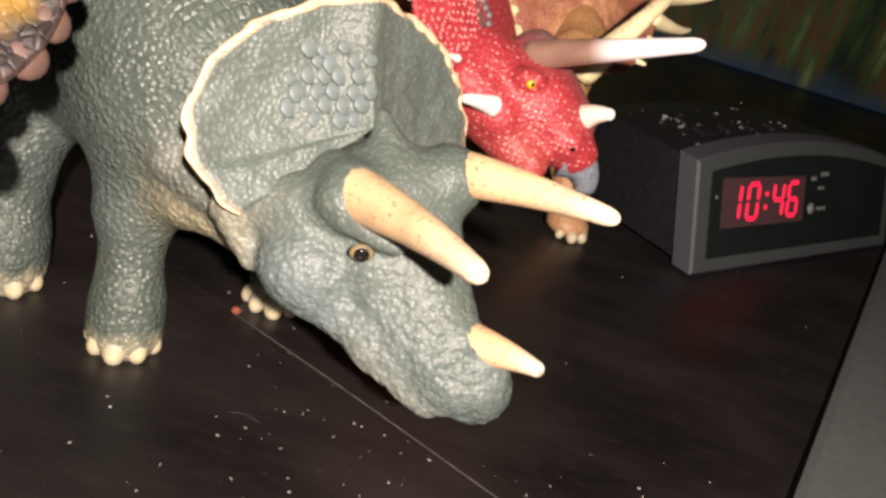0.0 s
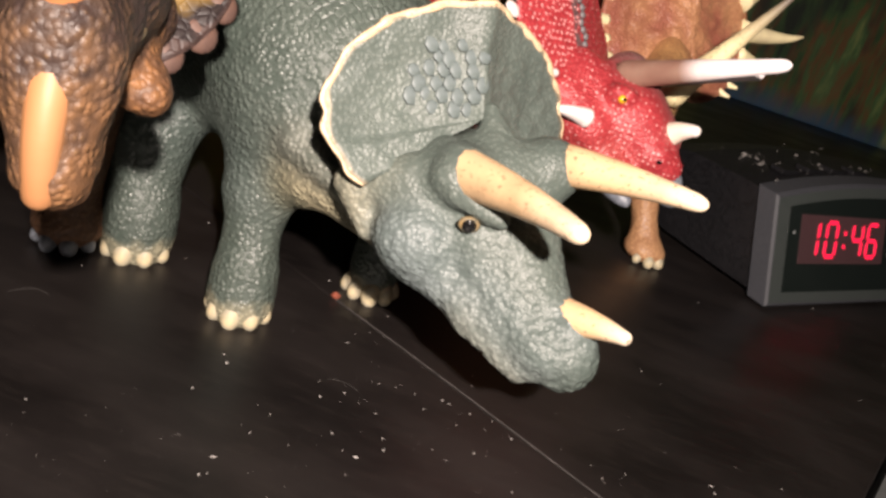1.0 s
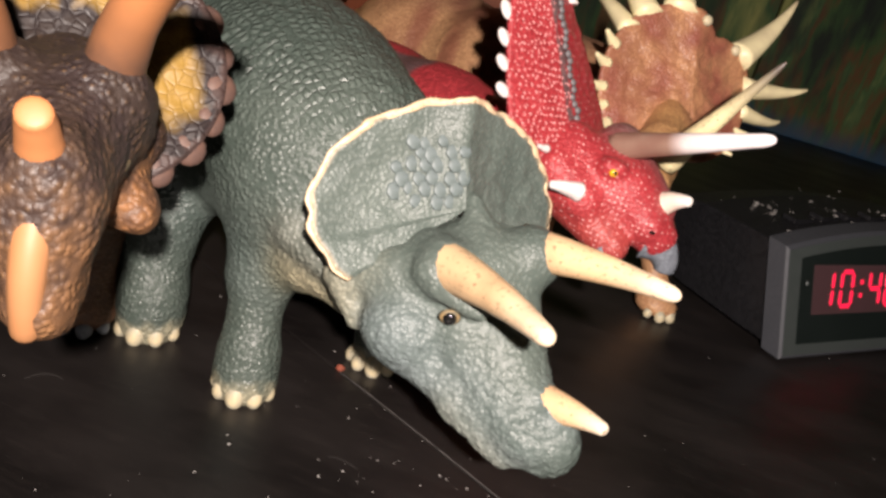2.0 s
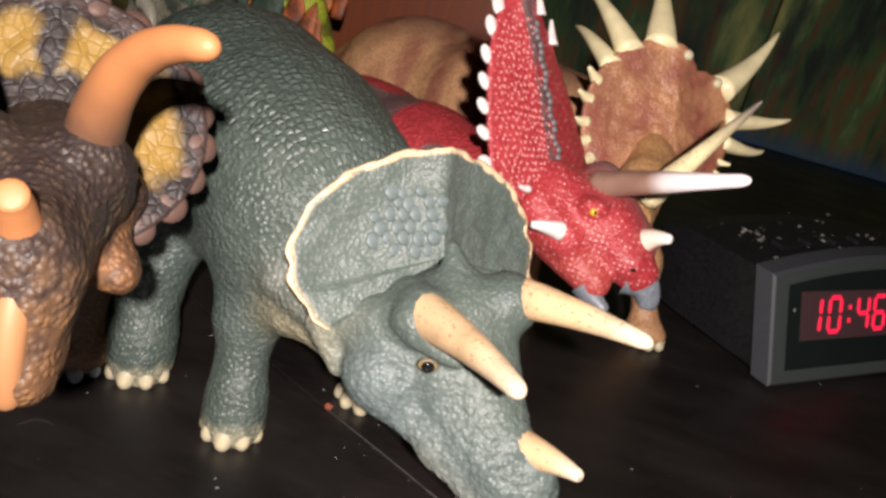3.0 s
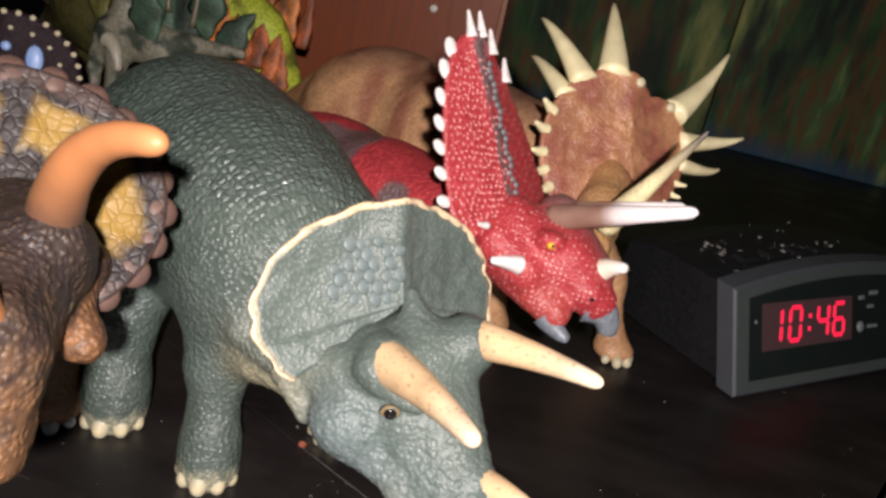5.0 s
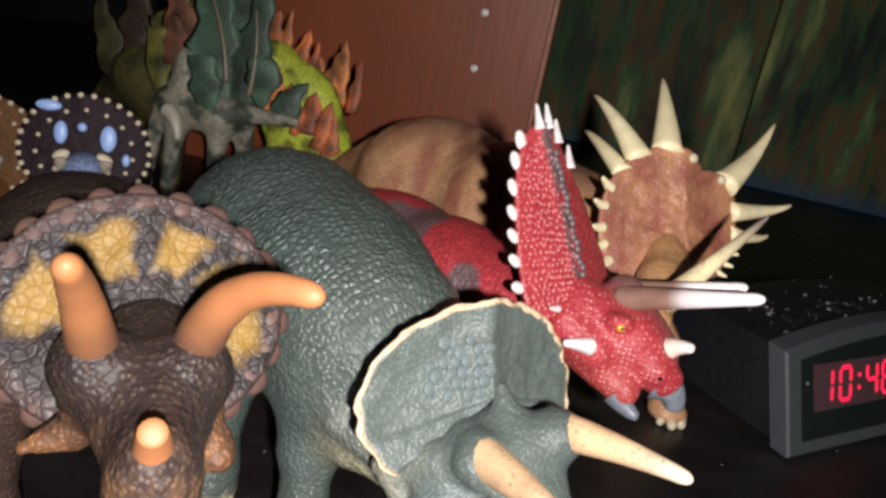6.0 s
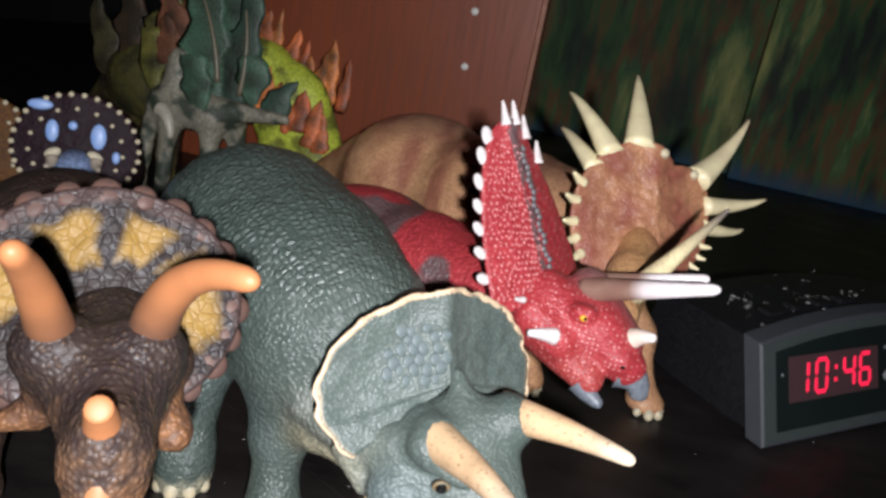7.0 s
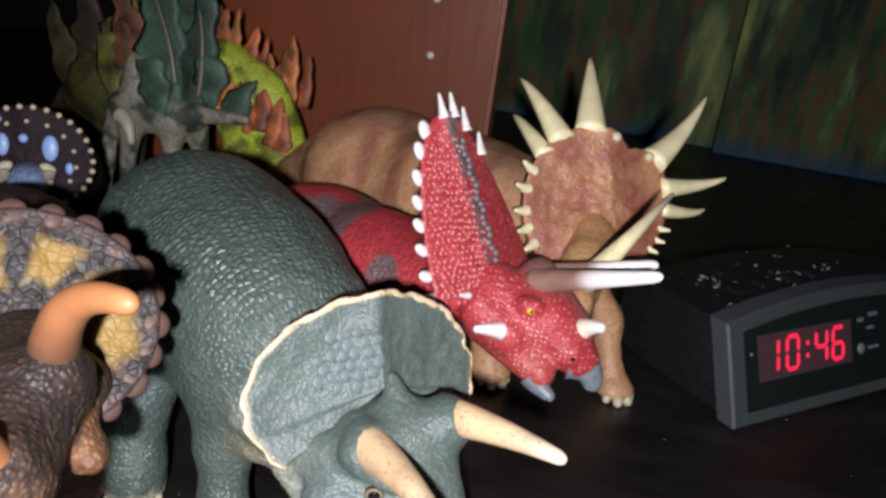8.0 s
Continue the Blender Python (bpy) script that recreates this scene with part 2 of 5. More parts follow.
def part(name, bm, material, parent, label="", smooth=False):
    me = bpy.data.meshes.new(name)
    bmesh.ops.recalc_face_normals(bm, faces=bm.faces)
    bm.to_mesh(me)
    bm.free()
    me.materials.append(material)
    if smooth:
        me.polygons.foreach_set("use_smooth", [True] * len(me.polygons))
    if parent is None:
        return new(name, me)
    return hang(name, me, parent, label)


def box(size, m, bevel=0.0):
    bm = bmesh.new()
    bmesh.ops.create_cube(bm, size=1.0)
    bmesh.ops.scale(bm, vec=size, verts=bm.verts)
    if bevel:
        bmesh.ops.bevel(bm, geom=bm.edges[:], offset=bevel, segments=2, affect="EDGES", profile=0.6)
    bmesh.ops.transform(bm, matrix=m, verts=bm.verts)
    return bm


# Soft solids: balls and tapered limbs melted into one skin.
def ball(c, r, colour, axes=None):
    return ("ball", np.asarray(c, float), np.asarray(r, float) * np.ones(3), colour, axes)


def limb(a, b, ra, rb, colour):
    return ("limb", np.asarray(a, float), np.asarray(b, float), ra, rb, colour)


def distance(p, prim):
    if prim[0] == "ball":
        q = p - prim[1]
        if prim[4] is not None:
            q = q @ np.asarray(prim[4]).T
        r = prim[2]
        k0 = np.sqrt(((q / r) ** 2).sum(-1)) + 1e-9
        k1 = np.sqrt(((q / r ** 2) ** 2).sum(-1)) + 1e-9
        return k0 * (k0 - 1.0) / k1
    _, a, b, ra, rb, _ = prim
    ab = b - a
    t = np.clip(((p - a) @ ab) / (ab @ ab), 0, 1)
    return np.sqrt(((p - a - t[..., None] * ab) ** 2).sum(-1)) - (ra + (rb - ra) * t)


def melt(name, prims, material, step=0.0014, k=0.0035, rough=0.0, paint=None, relief=None, skin=None):
    """The skin round all prims, melted together over k metres, painted by the nearest ones."""
    lows, highs = [], []
    for prim in prims:
        if prim[0] == "ball":
            lows.append(prim[1] - prim[2].max()), highs.append(prim[1] + prim[2].max())
        else:
            r = max(prim[3], prim[4])
            lows.append(np.minimum(prim[1], prim[2]) - r), highs.append(np.maximum(prim[1], prim[2]) + r)
    low = np.min(lows, 0) - 4 * step - k
    high = np.max(highs, 0) + 4 * step + k
    n = np.ceil((high - low) / step).astype(int) + 1
    axes = [low[i] + step * np.arange(n[i]) for i in range(3)]
    total = np.zeros(tuple(n))
    for prim, pl, ph in zip(prims, lows, highs):
        lo = np.clip(np.floor((pl - 6 * k - low) / step).astype(int), 0, n)
        hi = np.clip(np.ceil((ph + 6 * k - low) / step).astype(int) + 1, 0, n)
        grid = np.stack(np.meshgrid(*[axes[i][lo[i]:hi[i]] for i in range(3)], indexing="ij"), -1)
        total[lo[0]:hi[0], lo[1]:hi[1], lo[2]:hi[2]] += np.exp(np.clip(-distance(grid, prim) / k, -30, 30))
    v = -k * np.log(total + 1e-12) + 0.5 * k
    s = v < 0
    corners = [(i, j, l) for i in (0, 1) for j in (0, 1) for l in (0, 1)]
    count = sum(s[i:n[0] - 1 + i, j:n[1] - 1 + j, l:n[2] - 1 + l].astype(np.int8) for i, j, l in corners)
    cells = np.argwhere((count > 0) & (count < 8))
    index = -np.ones(tuple(n - 1), dtype=int)
    index[tuple(cells.T)] = np.arange(len(cells))
    at, hits = np.zeros((len(cells), 3)), np.zeros(len(cells))
    for a in corners:
        for axis in range(3):
            if a[axis]:
                continue
            b = list(a)
            b[axis] = 1
            va, vb = v[tuple((cells + a).T)], v[tuple((cells + b).T)]
            cross = (va < 0) != (vb < 0)
            t = np.where(cross, va / np.where(cross, va - vb, 1), 0)
            spot = np.array(a, float)[None].repeat(len(cells), 0)
            spot[:, axis] += t
            at += np.where(cross[:, None], spot, 0)
            hits += cross
    verts = low + step * (cells + at / hits[:, None])
    faces = []
    for axis in range(3):
        u, w = (axis + 1) % 3, (axis + 2) % 3
        cut = [slice(1, -1)] * 3
        cut[axis] = slice(0, -1)
        nxt = list(cut)
        nxt[axis] = slice(1, None)
        a, b = s[tuple(cut)], s[tuple(nxt)]
        edges = np.argwhere(a != b)
        flip = b[tuple(edges.T)]
        cell = edges.copy()
        cell[:, u] += 1
        cell[:, w] += 1
        quad = []
        for du, dw in ((-1, -1), (0, -1), (0, 0), (-1, 0)):
            c = cell.copy()
            c[:, u] += du
            c[:, w] += dw
            quad.append(index[tuple(c.T)])
        quad = np.stack(quad, 1)
        quad[flip] = quad[flip][:, ::-1]
        faces.append(quad)
    faces = np.concatenate(faces)
    weights = [np.exp(np.clip(-distance(verts, prim) / 0.0022, -40, 40)) for prim in prims]
    colours = sum(w[:, None] * np.asarray(prim[3] if prim[0] == "ball" else prim[5]) for w, prim in zip(weights, prims)) / (sum(weights)[:, None] + 1e-12)
    if paint is not None:
        colours = paint(verts, colours)
    if rough:
        shift = np.array([noise.noise(Vector(p) * 210.0) + 0.5 * noise.noise(Vector(p) * 520.0) for p in verts])
        middle = np.zeros_like(verts)
        a, b, c, d = (verts[faces[:, i]] for i in range(4))
        normal = np.cross(c - a, d - b)
        for i in range(4):
            np.add.at(middle, faces[:, i], normal)
        middle /= np.linalg.norm(middle, axis=1)[:, None] + 1e-12
        shift = shift * rough + (relief(verts) if relief is not None else 0)
        verts = verts + middle * shift[:, None]
    me = mesh_from(name, verts, faces, material, colours)
    if skin is not None:
        layer = me.attributes.new("skin", "FLOAT_VECTOR", "POINT")
        layer.data.foreach_set("vector", np.asarray(skin(verts), dtype=np.float32).ravel())
    return me


def horn(name, a, bend, b, ra, rb, material, colour, tip=None, parent=None, label="", rings=18, sides=14, squash=1.0, fade=(0.55, 0.4)):
    """A tapering horn from a to b that bows through bend."""
    a, bend, b = (np.asarray(p, float) for p in (a, bend, b))
    ts = np.concatenate([np.linspace(0, 0.94, rings), [0.975, 0.992, 1.0]])
    verts, colours, faces = [], [], []
    side = unit(np.cross(b - a, (0.13, 0.31, 0.94)))
    for t in ts:
        mid = (1 - t) ** 2 * a + 2 * t * (1 - t) * bend + t * t * b
        way = unit(2 * (1 - t) * (bend - a) + 2 * t * (b - bend) + 1e-9)
        u = unit(side - way * (side @ way))
        w = np.cross(way, u)
        r = ra + (rb - ra) * t ** 0.9
        r *= math.sqrt(max(0.0, 1 - (max(0.0, t - 0.94) / 0.061) ** 2))
        r = max(r, 1e-5) * (1 + 0.025 * noise.noise(Vector(mid) * 300))
        for i in range(sides):
            phi = 2 * math.pi * i / sides
            verts.append(mid + u * math.cos(phi) * r + w * math.sin(phi) * r * squash)
            f = min(1, max(0, (t - fade[0]) / fade[1])) if tip is not None else 0
            colours.append(np.asarray(colour) * (1 - f) + np.asarray(tip if tip is not None else colour) * f)
    for j in range(len(ts) - 1):
        for i in range(sides):
            k = (i + 1) % sides
            faces.append((j * sides + i, j * sides + k, (j + 1) * sides + k, (j + 1) * sides + i))
    faces.append(tuple(range(sides))[::-1])
    faces.append(tuple((len(ts) - 1) * sides + i for i in range(sides)))
    me = mesh_from(name, verts, faces, material, np.array(colours))
    return hang(name, me, parent, label)


def lens_mesh(name, material, r, flat, rows=6, sides=12):
    """A small dome or bead, shared between alike parts."""
    bm = bmesh.new()
    bmesh.ops.create_uvsphere(bm, u_segments=sides, v_segments=rows, radius=r)
    bmesh.ops.scale(bm, vec=(1, 1, flat), verts=bm.verts)
    me = bpy.data.meshes.new(name)
    bm.to_mesh(me)
    bm.free()
    me.polygons.foreach_set("use_smooth", [True] * len(me.polygons))
    me.materials.append(material)
    return me


def stud(name, me, at, out, parent, label="", size=(1, 1, 1), spin=0.0):
    """A shared mesh set on a surface at a place, its z axis along out."""
    ob = new(name, me)
    ob.parent = parent
    base = place_of(parent)
    q = Vector(out).to_track_quat("Z", "Y")
    m = Matrix.LocRotScale(Vector(at) - base, q, None) @ pose(0, 0, 0, 0, 0, spin)
    ob.matrix_basis = m @ Matrix.Diagonal((*size, 1))
    return tagged(ob, label)


class Frill:
    """A curved shield: centre, sideways, up and forward directions; its halves sweep back."""

    def __init__(self, c, side, up, front, half, high, low, sweep, dish=0.0, ridge=0.0, start=-35.0, end=215.0, scallop=(0, 0.0)):
        self.c, self.side, self.up, self.front = (np.asarray(v, float) for v in (c, unit(side), unit(up), unit(front)))
        self.half, self.high, self.low, self.sweep, self.dish, self.ridge = half, high, low, sweep, dish, ridge
        self.start, self.end, self.scallop, self.taper, self.square, self.outline = radians(start), radians(end), scallop, 0.0, 1.0, None

    def at(self, s, phi, lift=0.0):
        cs, sn = math.cos(phi), math.sin(phi)
        edge = 1 + self.scallop[1] * math.cos(self.scallop[0] * phi) * s ** 6
        cs, sn = math.copysign(abs(cs) ** self.square, cs), math.copysign(abs(sn) ** self.square, sn)
        x, y = s * edge * self.half * cs, s * edge * (self.high if sn > 0 else self.low) * sn
        if sn > 0:
            x *= 1 - self.taper * s * sn
        if self.outline is not None:
            reach = float(np.interp((math.degrees(phi) + 92) % 360 - 92, *self.outline))
            x, y = s * reach * cs, s * reach * sn
        back = -self.sweep * (s * abs(cs)) ** 1.6 - self.dish * math.sin(math.pi * min(1, s)) * abs(cs) ** 0.7 * (1 if sn > -0.3 else 0.4)
        back += self.ridge * math.exp(-(x / (0.16 * self.half)) ** 2) * s
        return self.c + self.side * x + self.up * y + self.front * (back + lift)

    def mesh(self, name, material, colour, thick, rings=26, spokes=96, relief=0.0):
        verts, colours, faces = [], [], []
        for layer in (0, 1):
            for i in range(rings + 1):
                s = i / rings
                for j in range(spokes + 1):
                    phi = self.start + (self.end - self.start) * j / spokes
                    p = self.at(s, phi, -thick * layer * (1 - 0.5 * s ** 4))
                    if not layer and relief:
                        p = p + self.front * relief * noise.noise(Vector(p) * 260)
                    verts.append(p)
                    colours.append(colour(s, phi, p))
        w = spokes + 1
        off = (rings + 1) * w
        for layer in (0, 1):
            for i in range(rings):
                for j in range(spokes):
                    a = layer * off + i * w + j
                    q = (a, a + w, a + w + 1, a + 1)
                    faces.append(q if not layer else q[::-1])
        for j in range(spokes):
            a = rings * w + j
            faces.append((a, a + off, a + off + 1, a + 1))
        for j in (0, spokes):
            for i in range(rings):
                a = i * w + j
                q = (a, a + off, a + off + w, a + w)
                faces.append(q if not j else q[::-1])
        return mesh_from(name, verts, faces, material, np.array(colours))

    def rim(self, name, material, colour, r, wobble, n=150, start=None, end=None, sides=8):
        """A raised, wavy band along the edge."""
        start = self.start if start is None else radians(start)
        end = self.end if end is None else radians(end)
        pts = [self.at(1.0 + wobble * noise.noise(Vector((f * 27, 3.1, 0))), start + (end - start) * f, -0.0004 + wobble * 0.015 * noise.noise(Vector((f * 31, 9.7, 0)))) for f in np.linspace(0, 1, n)]
        verts, faces = [], []
        for i, p in enumerate(pts):
            way = unit(pts[min(i + 1, n - 1)] - pts[max(i - 1, 0)])
            u = unit(np.cross(way, self.front))
            w = np.cross(way, u)
            rr = r * (0.35 + 0.65 * math.sin(math.pi * i / (n - 1)) ** 0.35) * (1 + 0.7 * noise.noise(Vector(p) * 330))
            for j in range(sides):
                a = 2 * math.pi * j / sides
                verts.append(p + u * math.cos(a) * rr * 1.35 + w * math.sin(a) * rr * 0.8)
        for i in range(n - 1):
            for j in range(sides):
                k = (j + 1) % sides
                faces.append((i * sides + j, i * sides + k, (i + 1) * sides + k, (i + 1) * sides + j))
        return mesh_from(name, verts, faces, material, np.tile(colour, (len(verts), 1)))


UP = vec(0, 0, 1)

# ---- the table and the room ----
A, B = vec(0.894, -0.447, 0), vec(0.447, 0.894, 0)  # the table's own directions
TURN_DEG = math.degrees(math.atan2(-0.447, 0.894))


def on_table(a, b, z=0.0):
    p = A * a + B * b
    return (p[0], p[1], z)


def table():
    t = thing("table", on_table(-0.45, 0.5), "dark brown laminate table top, dusty, with a fine board joint", "table", kind="structure")
    for near, far in ((-0.35, 0.2078), (0.2082, 1.30)):
        part("table_board", box((1.245, far - near, 0.03), pose(*on_table(-0.5825, (near + far) / 2, -0.015), 0, 0, TURN_DEG), 0.0008), TABLE, t)
    return t


table()


def room():
    for name, size, at in (("floor", (5, 5, 0.05), (0.3, 0.6, -0.76)), ("ceiling", (5, 5, 0.05), (0.3, 0.6, 1.75)), ("wall_north", (5, 0.1, 2.6), (0.3, 2.0, 0.5)), ("wall_south", (5, 0.1, 2.6), (0.3, -1.4, 0.5)), ("wall_west", (0.1, 5, 2.6), (-1.6, 0.6, 0.5)), ("wall_east", (0.1, 5, 2.6), (2.2, 0.6, 0.5))):
        tagged(part(name, box(size, pose(*at)), WALL, None), "plain dark painted room surface in shade", "room", kind="structure")


room()


def side_surface():
    """The pale surface beyond the table's edge."""
    s = thing("bench", on_table(0.30, 0.30, -0.73), "pale grey cloth-covered bench beside the table", "bench")
    part("cushion", box((0.44, 1.1, 0.10), pose(*on_table(0.2625, 0.25, -0.055), 0, 0, TURN_DEG), 0.004), GREY_CLOTH, s)
    part("base", box((0.42, 1.06, 0.629), pose(*on_table(0.2625, 0.25, -0.4200), 0, 0, TURN_DEG), 0.004), WALL, s)


side_surface()


def panel():
    p = thing("shelf_board", (-0.16, 0.61, 0), "red-brown wooden shelf side board with small white pegs", "board")
    part("board", box((0.30, 0.018, 0.62), pose(-0.181, 0.612, 0.31), 0.001), BOARD, p)
    part("edge_strip", box((0.004, 0.020, 0.62), pose(-0.0288, 0.612, 0.31), 0.0008), BOARD_EDGE, p, "paler edge strip")
    peg = lens_mesh("peg", PEG, 0.0032, 0.5)
    for z in (0.122, 0.163, 0.204, 0.245):
        stud("peg", peg, (-0.079, 0.6035, z), (0, -1, 0), p)


panel()


def painting(name, x0, x1, y, z0, z1, material, turn, label):
    p = thing(name, ((x0 + x1) / 2, y, 0), label, "painting")
    w = x1 - x0
    m = pose((x0 + x1) / 2, y, 0, -4, 0, turn)
    part("canvas", box((w, 0.016, z1 - z0), m @ pose(0, 0, (z0 + z1) / 2), 0.002), material, p)
    part("stretcher", box((w - 0.02, 0.012, z1 - z0 - 0.02), m @ pose(0, 0.0145, (z0 + z1) / 2), 0.001), BOARD, p)


painting("painting", -0.16, 0.190, 1.075, 0.0, 0.62, CANVAS_A, 0, "dark green and brown oil painting leaning at the back")
painting("painting", 0.186, 0.72, 1.05, 0.0, 0.66, CANVAS_B, 0, "green painted canvas with a blue foot leaning at the back")


# ---- the clock radio ----
def clock():
    o = vec(0.1535, 0.3695, 0)
    u, v = unit((0.727, 0.686, 0)), unit((-0.686, 0.727, 0))
    c = thing("clock_radio", tuple(o + u * 0.08 + v * 0.05), "black digital clock radio with red figures, dusty on top", "clock")
    width, depth, lean, rise = 0.200, 0.095, 0.42, 0.0085

    def top(x):
        return 0.0495 + rise * (1 - ((x - width / 2) / (width / 2)) ** 2)

    def ring(y, inset, drop=0.0):
        pts = []
        xs = np.linspace(inset, width - inset, 25)
        for x in xs:
            pts.append((x, y, 0.0015 + inset))
        for x in xs[::-1]:
            pts.append((x, y, top(x) - inset - drop))
        return pts

    def shell(rings, name, material, label="", close=True):
        verts, faces = [], []
        n = len(rings[0])
        for r in rings:
            for x, y, z in r:
                verts.append(o + u * x + v * (y + lean * z) + UP * z)
        for i in range(len(rings) - 1):
            for j in range(n):
                k = (j + 1) % n
                faces.append((i * n + j, i * n + k, (i + 1) * n + k, (i + 1) * n + j))
        faces.append(tuple(range(n))[::-1])
        faces.append(tuple((len(rings) - 1) * n + j for j in range(n)))
        bm = bmesh.new()
        vs = [bm.verts.new(p) for p in verts]
        for f in faces:
            bm.faces.new([vs[i] for i in f])
        return part(name, bm, material, c, label)

    def back_ring(y, inset, drop):
        pts = []
        xs = np.linspace(inset, width - inset, 25)
        for x in xs:
            pts.append((x, y, 0.0015 + inset))
        for x in xs[::-1]:
            z = top(x) - inset - drop
            pts.append((x, y - lean * z * (y / depth), z))
        return pts

    shell([back_ring(0.0125, 0.0022, 0.0), back_ring(0.03, 0.0020, 0.0), back_ring(0.07, 0.0022, 0.001), back_ring(depth, 0.004, 0.004), back_ring(depth + 0.002, 0.007, 0.006)], "case", CLOCK_CASE)
    shell([ring(0.0, 0.0012), ring(0.001, 0.0), ring(0.011, 0.0), ring(0.0124, 0.0014)], "bezel", CLOCK_SIDE, "charcoal bezel with a grey edge")

    def face_at(x, z, out=0.0):
        return o + u * x + v * (lean * z - out) + UP * (z + lean * out)

    def plate(name, pts, thick, material, label=""):
        bm = bmesh.new()
        front = [bm.verts.new(face_at(x, z, thick)) for x, z in pts]
        back = [bm.verts.new(face_at(x, z, -0.0004)) for x, z in pts]
        bm.faces.new(front)
        bm.faces.new(back[::-1])
        for i in range(len(pts)):
            k = (i + 1) % len(pts)
            bm.faces.new((front[i], back[i], back[k], front[k]))
        return part(name, bm, material, c, label)

    def arch(x0, x1, z0, dz):
        xs = np.linspace(x0, x1, 21)
        return [(x, z0) for x in xs] + [(x, top(x) - dz) for x in xs[::-1]]

    plate("front_frame", arch(0.0016, width - 0.0016, 0.0034, 0.0018), 0.0003, CLOCK_BEZEL)
    plate("lens", arch(0.0100, width - 0.0100, 0.0080, 0.0062), 0.0007, CLOCK_LENS, "smoked glossy lens")
    x0, x1, z0, z1 = 0.0195, 0.0945, 0.0205, 0.0420
    plate("display_window", [(x0, z0), (x1, z0), (x1, z1), (x0, z1)], 0.0010, CLOCK_WINDOW, "red-tinted display window")
    # seven bars make a figure: 10:46
    bars = {"1": "bc", "0": "abcdef", "4": "fgbc", "6": "acdefg"}
    wide, high, fat, slant = 0.0088, 0.0152, 0.0020, 0.10
    zb = 0.0238

    def bar(p, q, fat=fat):
        p, q = vec(*p), vec(*q)
        way = unit(q - p)
        nrm = vec(-way[1], way[0]) * fat / 2
        p, q = p + way * 0.0004, q - way * 0.0004
        pts = [p, p + way * fat / 2 + nrm, q - way * fat / 2 + nrm, q, q - way * fat / 2 - nrm, p + way * fat / 2 - nrm]
        return [(x + slant * (z - zb), z) for x, z in pts]

    for text, x in (("1", 0.0245), ("0", 0.0401), ("4", 0.0634), ("6", 0.0774)):
        spots = {"a": ((x, zb + high), (x + wide, zb + high)), "b": ((x + wide, zb + high / 2), (x + wide, zb + high)), "c": ((x + wide, zb), (x + wide, zb + high / 2)), "d": ((x, zb), (x + wide, zb)), "e": ((x, zb), (x, zb + high / 2)), "f": ((x, zb + high / 2), (x, zb + high)), "g": ((x, zb + high / 2), (x + wide, zb + high / 2))}
        for key in bars[text]:
            plate("digit_bar", bar(*spots[key]), 0.0013, LED, "lit red bar")
    for z in (zb + 0.0046, zb + 0.0106):
        plate("digit_bar", [(0.0564 + slant * (z - zb) + dx, z + dz) for dx, dz in ((-0.001, -0.001), (0.001, -0.001), (0.001, 0.001), (-0.001, 0.001))], 0.0013, LED, "lit red dot")
    # plain printed marks and a knob beside the display
    for x, z, w, h in ((0.1010, 0.0395, 0.005, 0.002), (0.1110, 0.0415, 0.008, 0.002), (0.1090, 0.0350, 0.006, 0.0016), (0.1095, 0.0250, 0.009, 0.0016)):
        plate("printed_mark", [(x, z), (x + w, z), (x + w, z + h), (x, z + h)], 0.0010, BUTTON)
    knob = lens_mesh("knob", BUTTON, 0.0032, 0.4, 6, 16)
    stud("knob", knob, face_at(0.1030, 0.0260, 0.0006), -v + UP * lean, c)
    dot = lens_mesh("sensor", BUTTON, 0.0011, 0.4)
    stud("sensor", dot, face_at(0.0148, 0.034, 0.0006), -v + UP * lean, c)
    # buttons along the top
    for i, (x, y) in enumerate(((0.035, 0.045), (0.055, 0.045), (0.075, 0.045), (0.095, 0.045))):
        z = top(x) - 0.0012
        part("top_button", box((0.014, 0.008, 0.0026), Matrix.Translation(o + u * x + v * y + UP * z) @ pose(0, 0, 0, 0, 0, math.degrees(math.atan2(u[1], u[0]))), 0.0007), CLOCK_CASE, c)
    # dust flakes lie on the case
    rnd = random.Random(5)
    bm = bmesh.new()
    for i in range(120):
        if i < 95:
            cx, cy = rnd.choice(((0.030, 0.060), (0.045, 0.040), (0.022, 0.035), (0.075, 0.052), (0.11, 0.05)))
            x, y = rnd.gauss(cx, 0.006), rnd.gauss(cy, 0.006)
        else:
            x, y = rnd.uniform(0.01, 0.15), rnd.uniform(0.025, 0.085)
        x, y = min(max(x, 0.006), 0.158), min(max(y, 0.028), 0.088)
        r = 0.00025 + 0.0012 * rnd.random() ** 3
        z = top(x) - 0.0022 + r * 0.2
        m = Matrix.Translation(o + u * x + v * y + UP * z) @ pose(0, 0, 0, rnd.uniform(-15, 15), rnd.uniform(-15, 15), rnd.uniform(0, 360)) @ Matrix.Diagonal((r * rnd.uniform(0.6, 1.8), r, r * 0.3, 1))
        bmesh.ops.create_icosphere(bm, subdivisions=1, radius=1.0, matrix=m)
    d = part("dust", bm, DUST, None)
    tagged(d, "pale dust flakes on the clock's black top", "dust", kind="stuff")


clock()


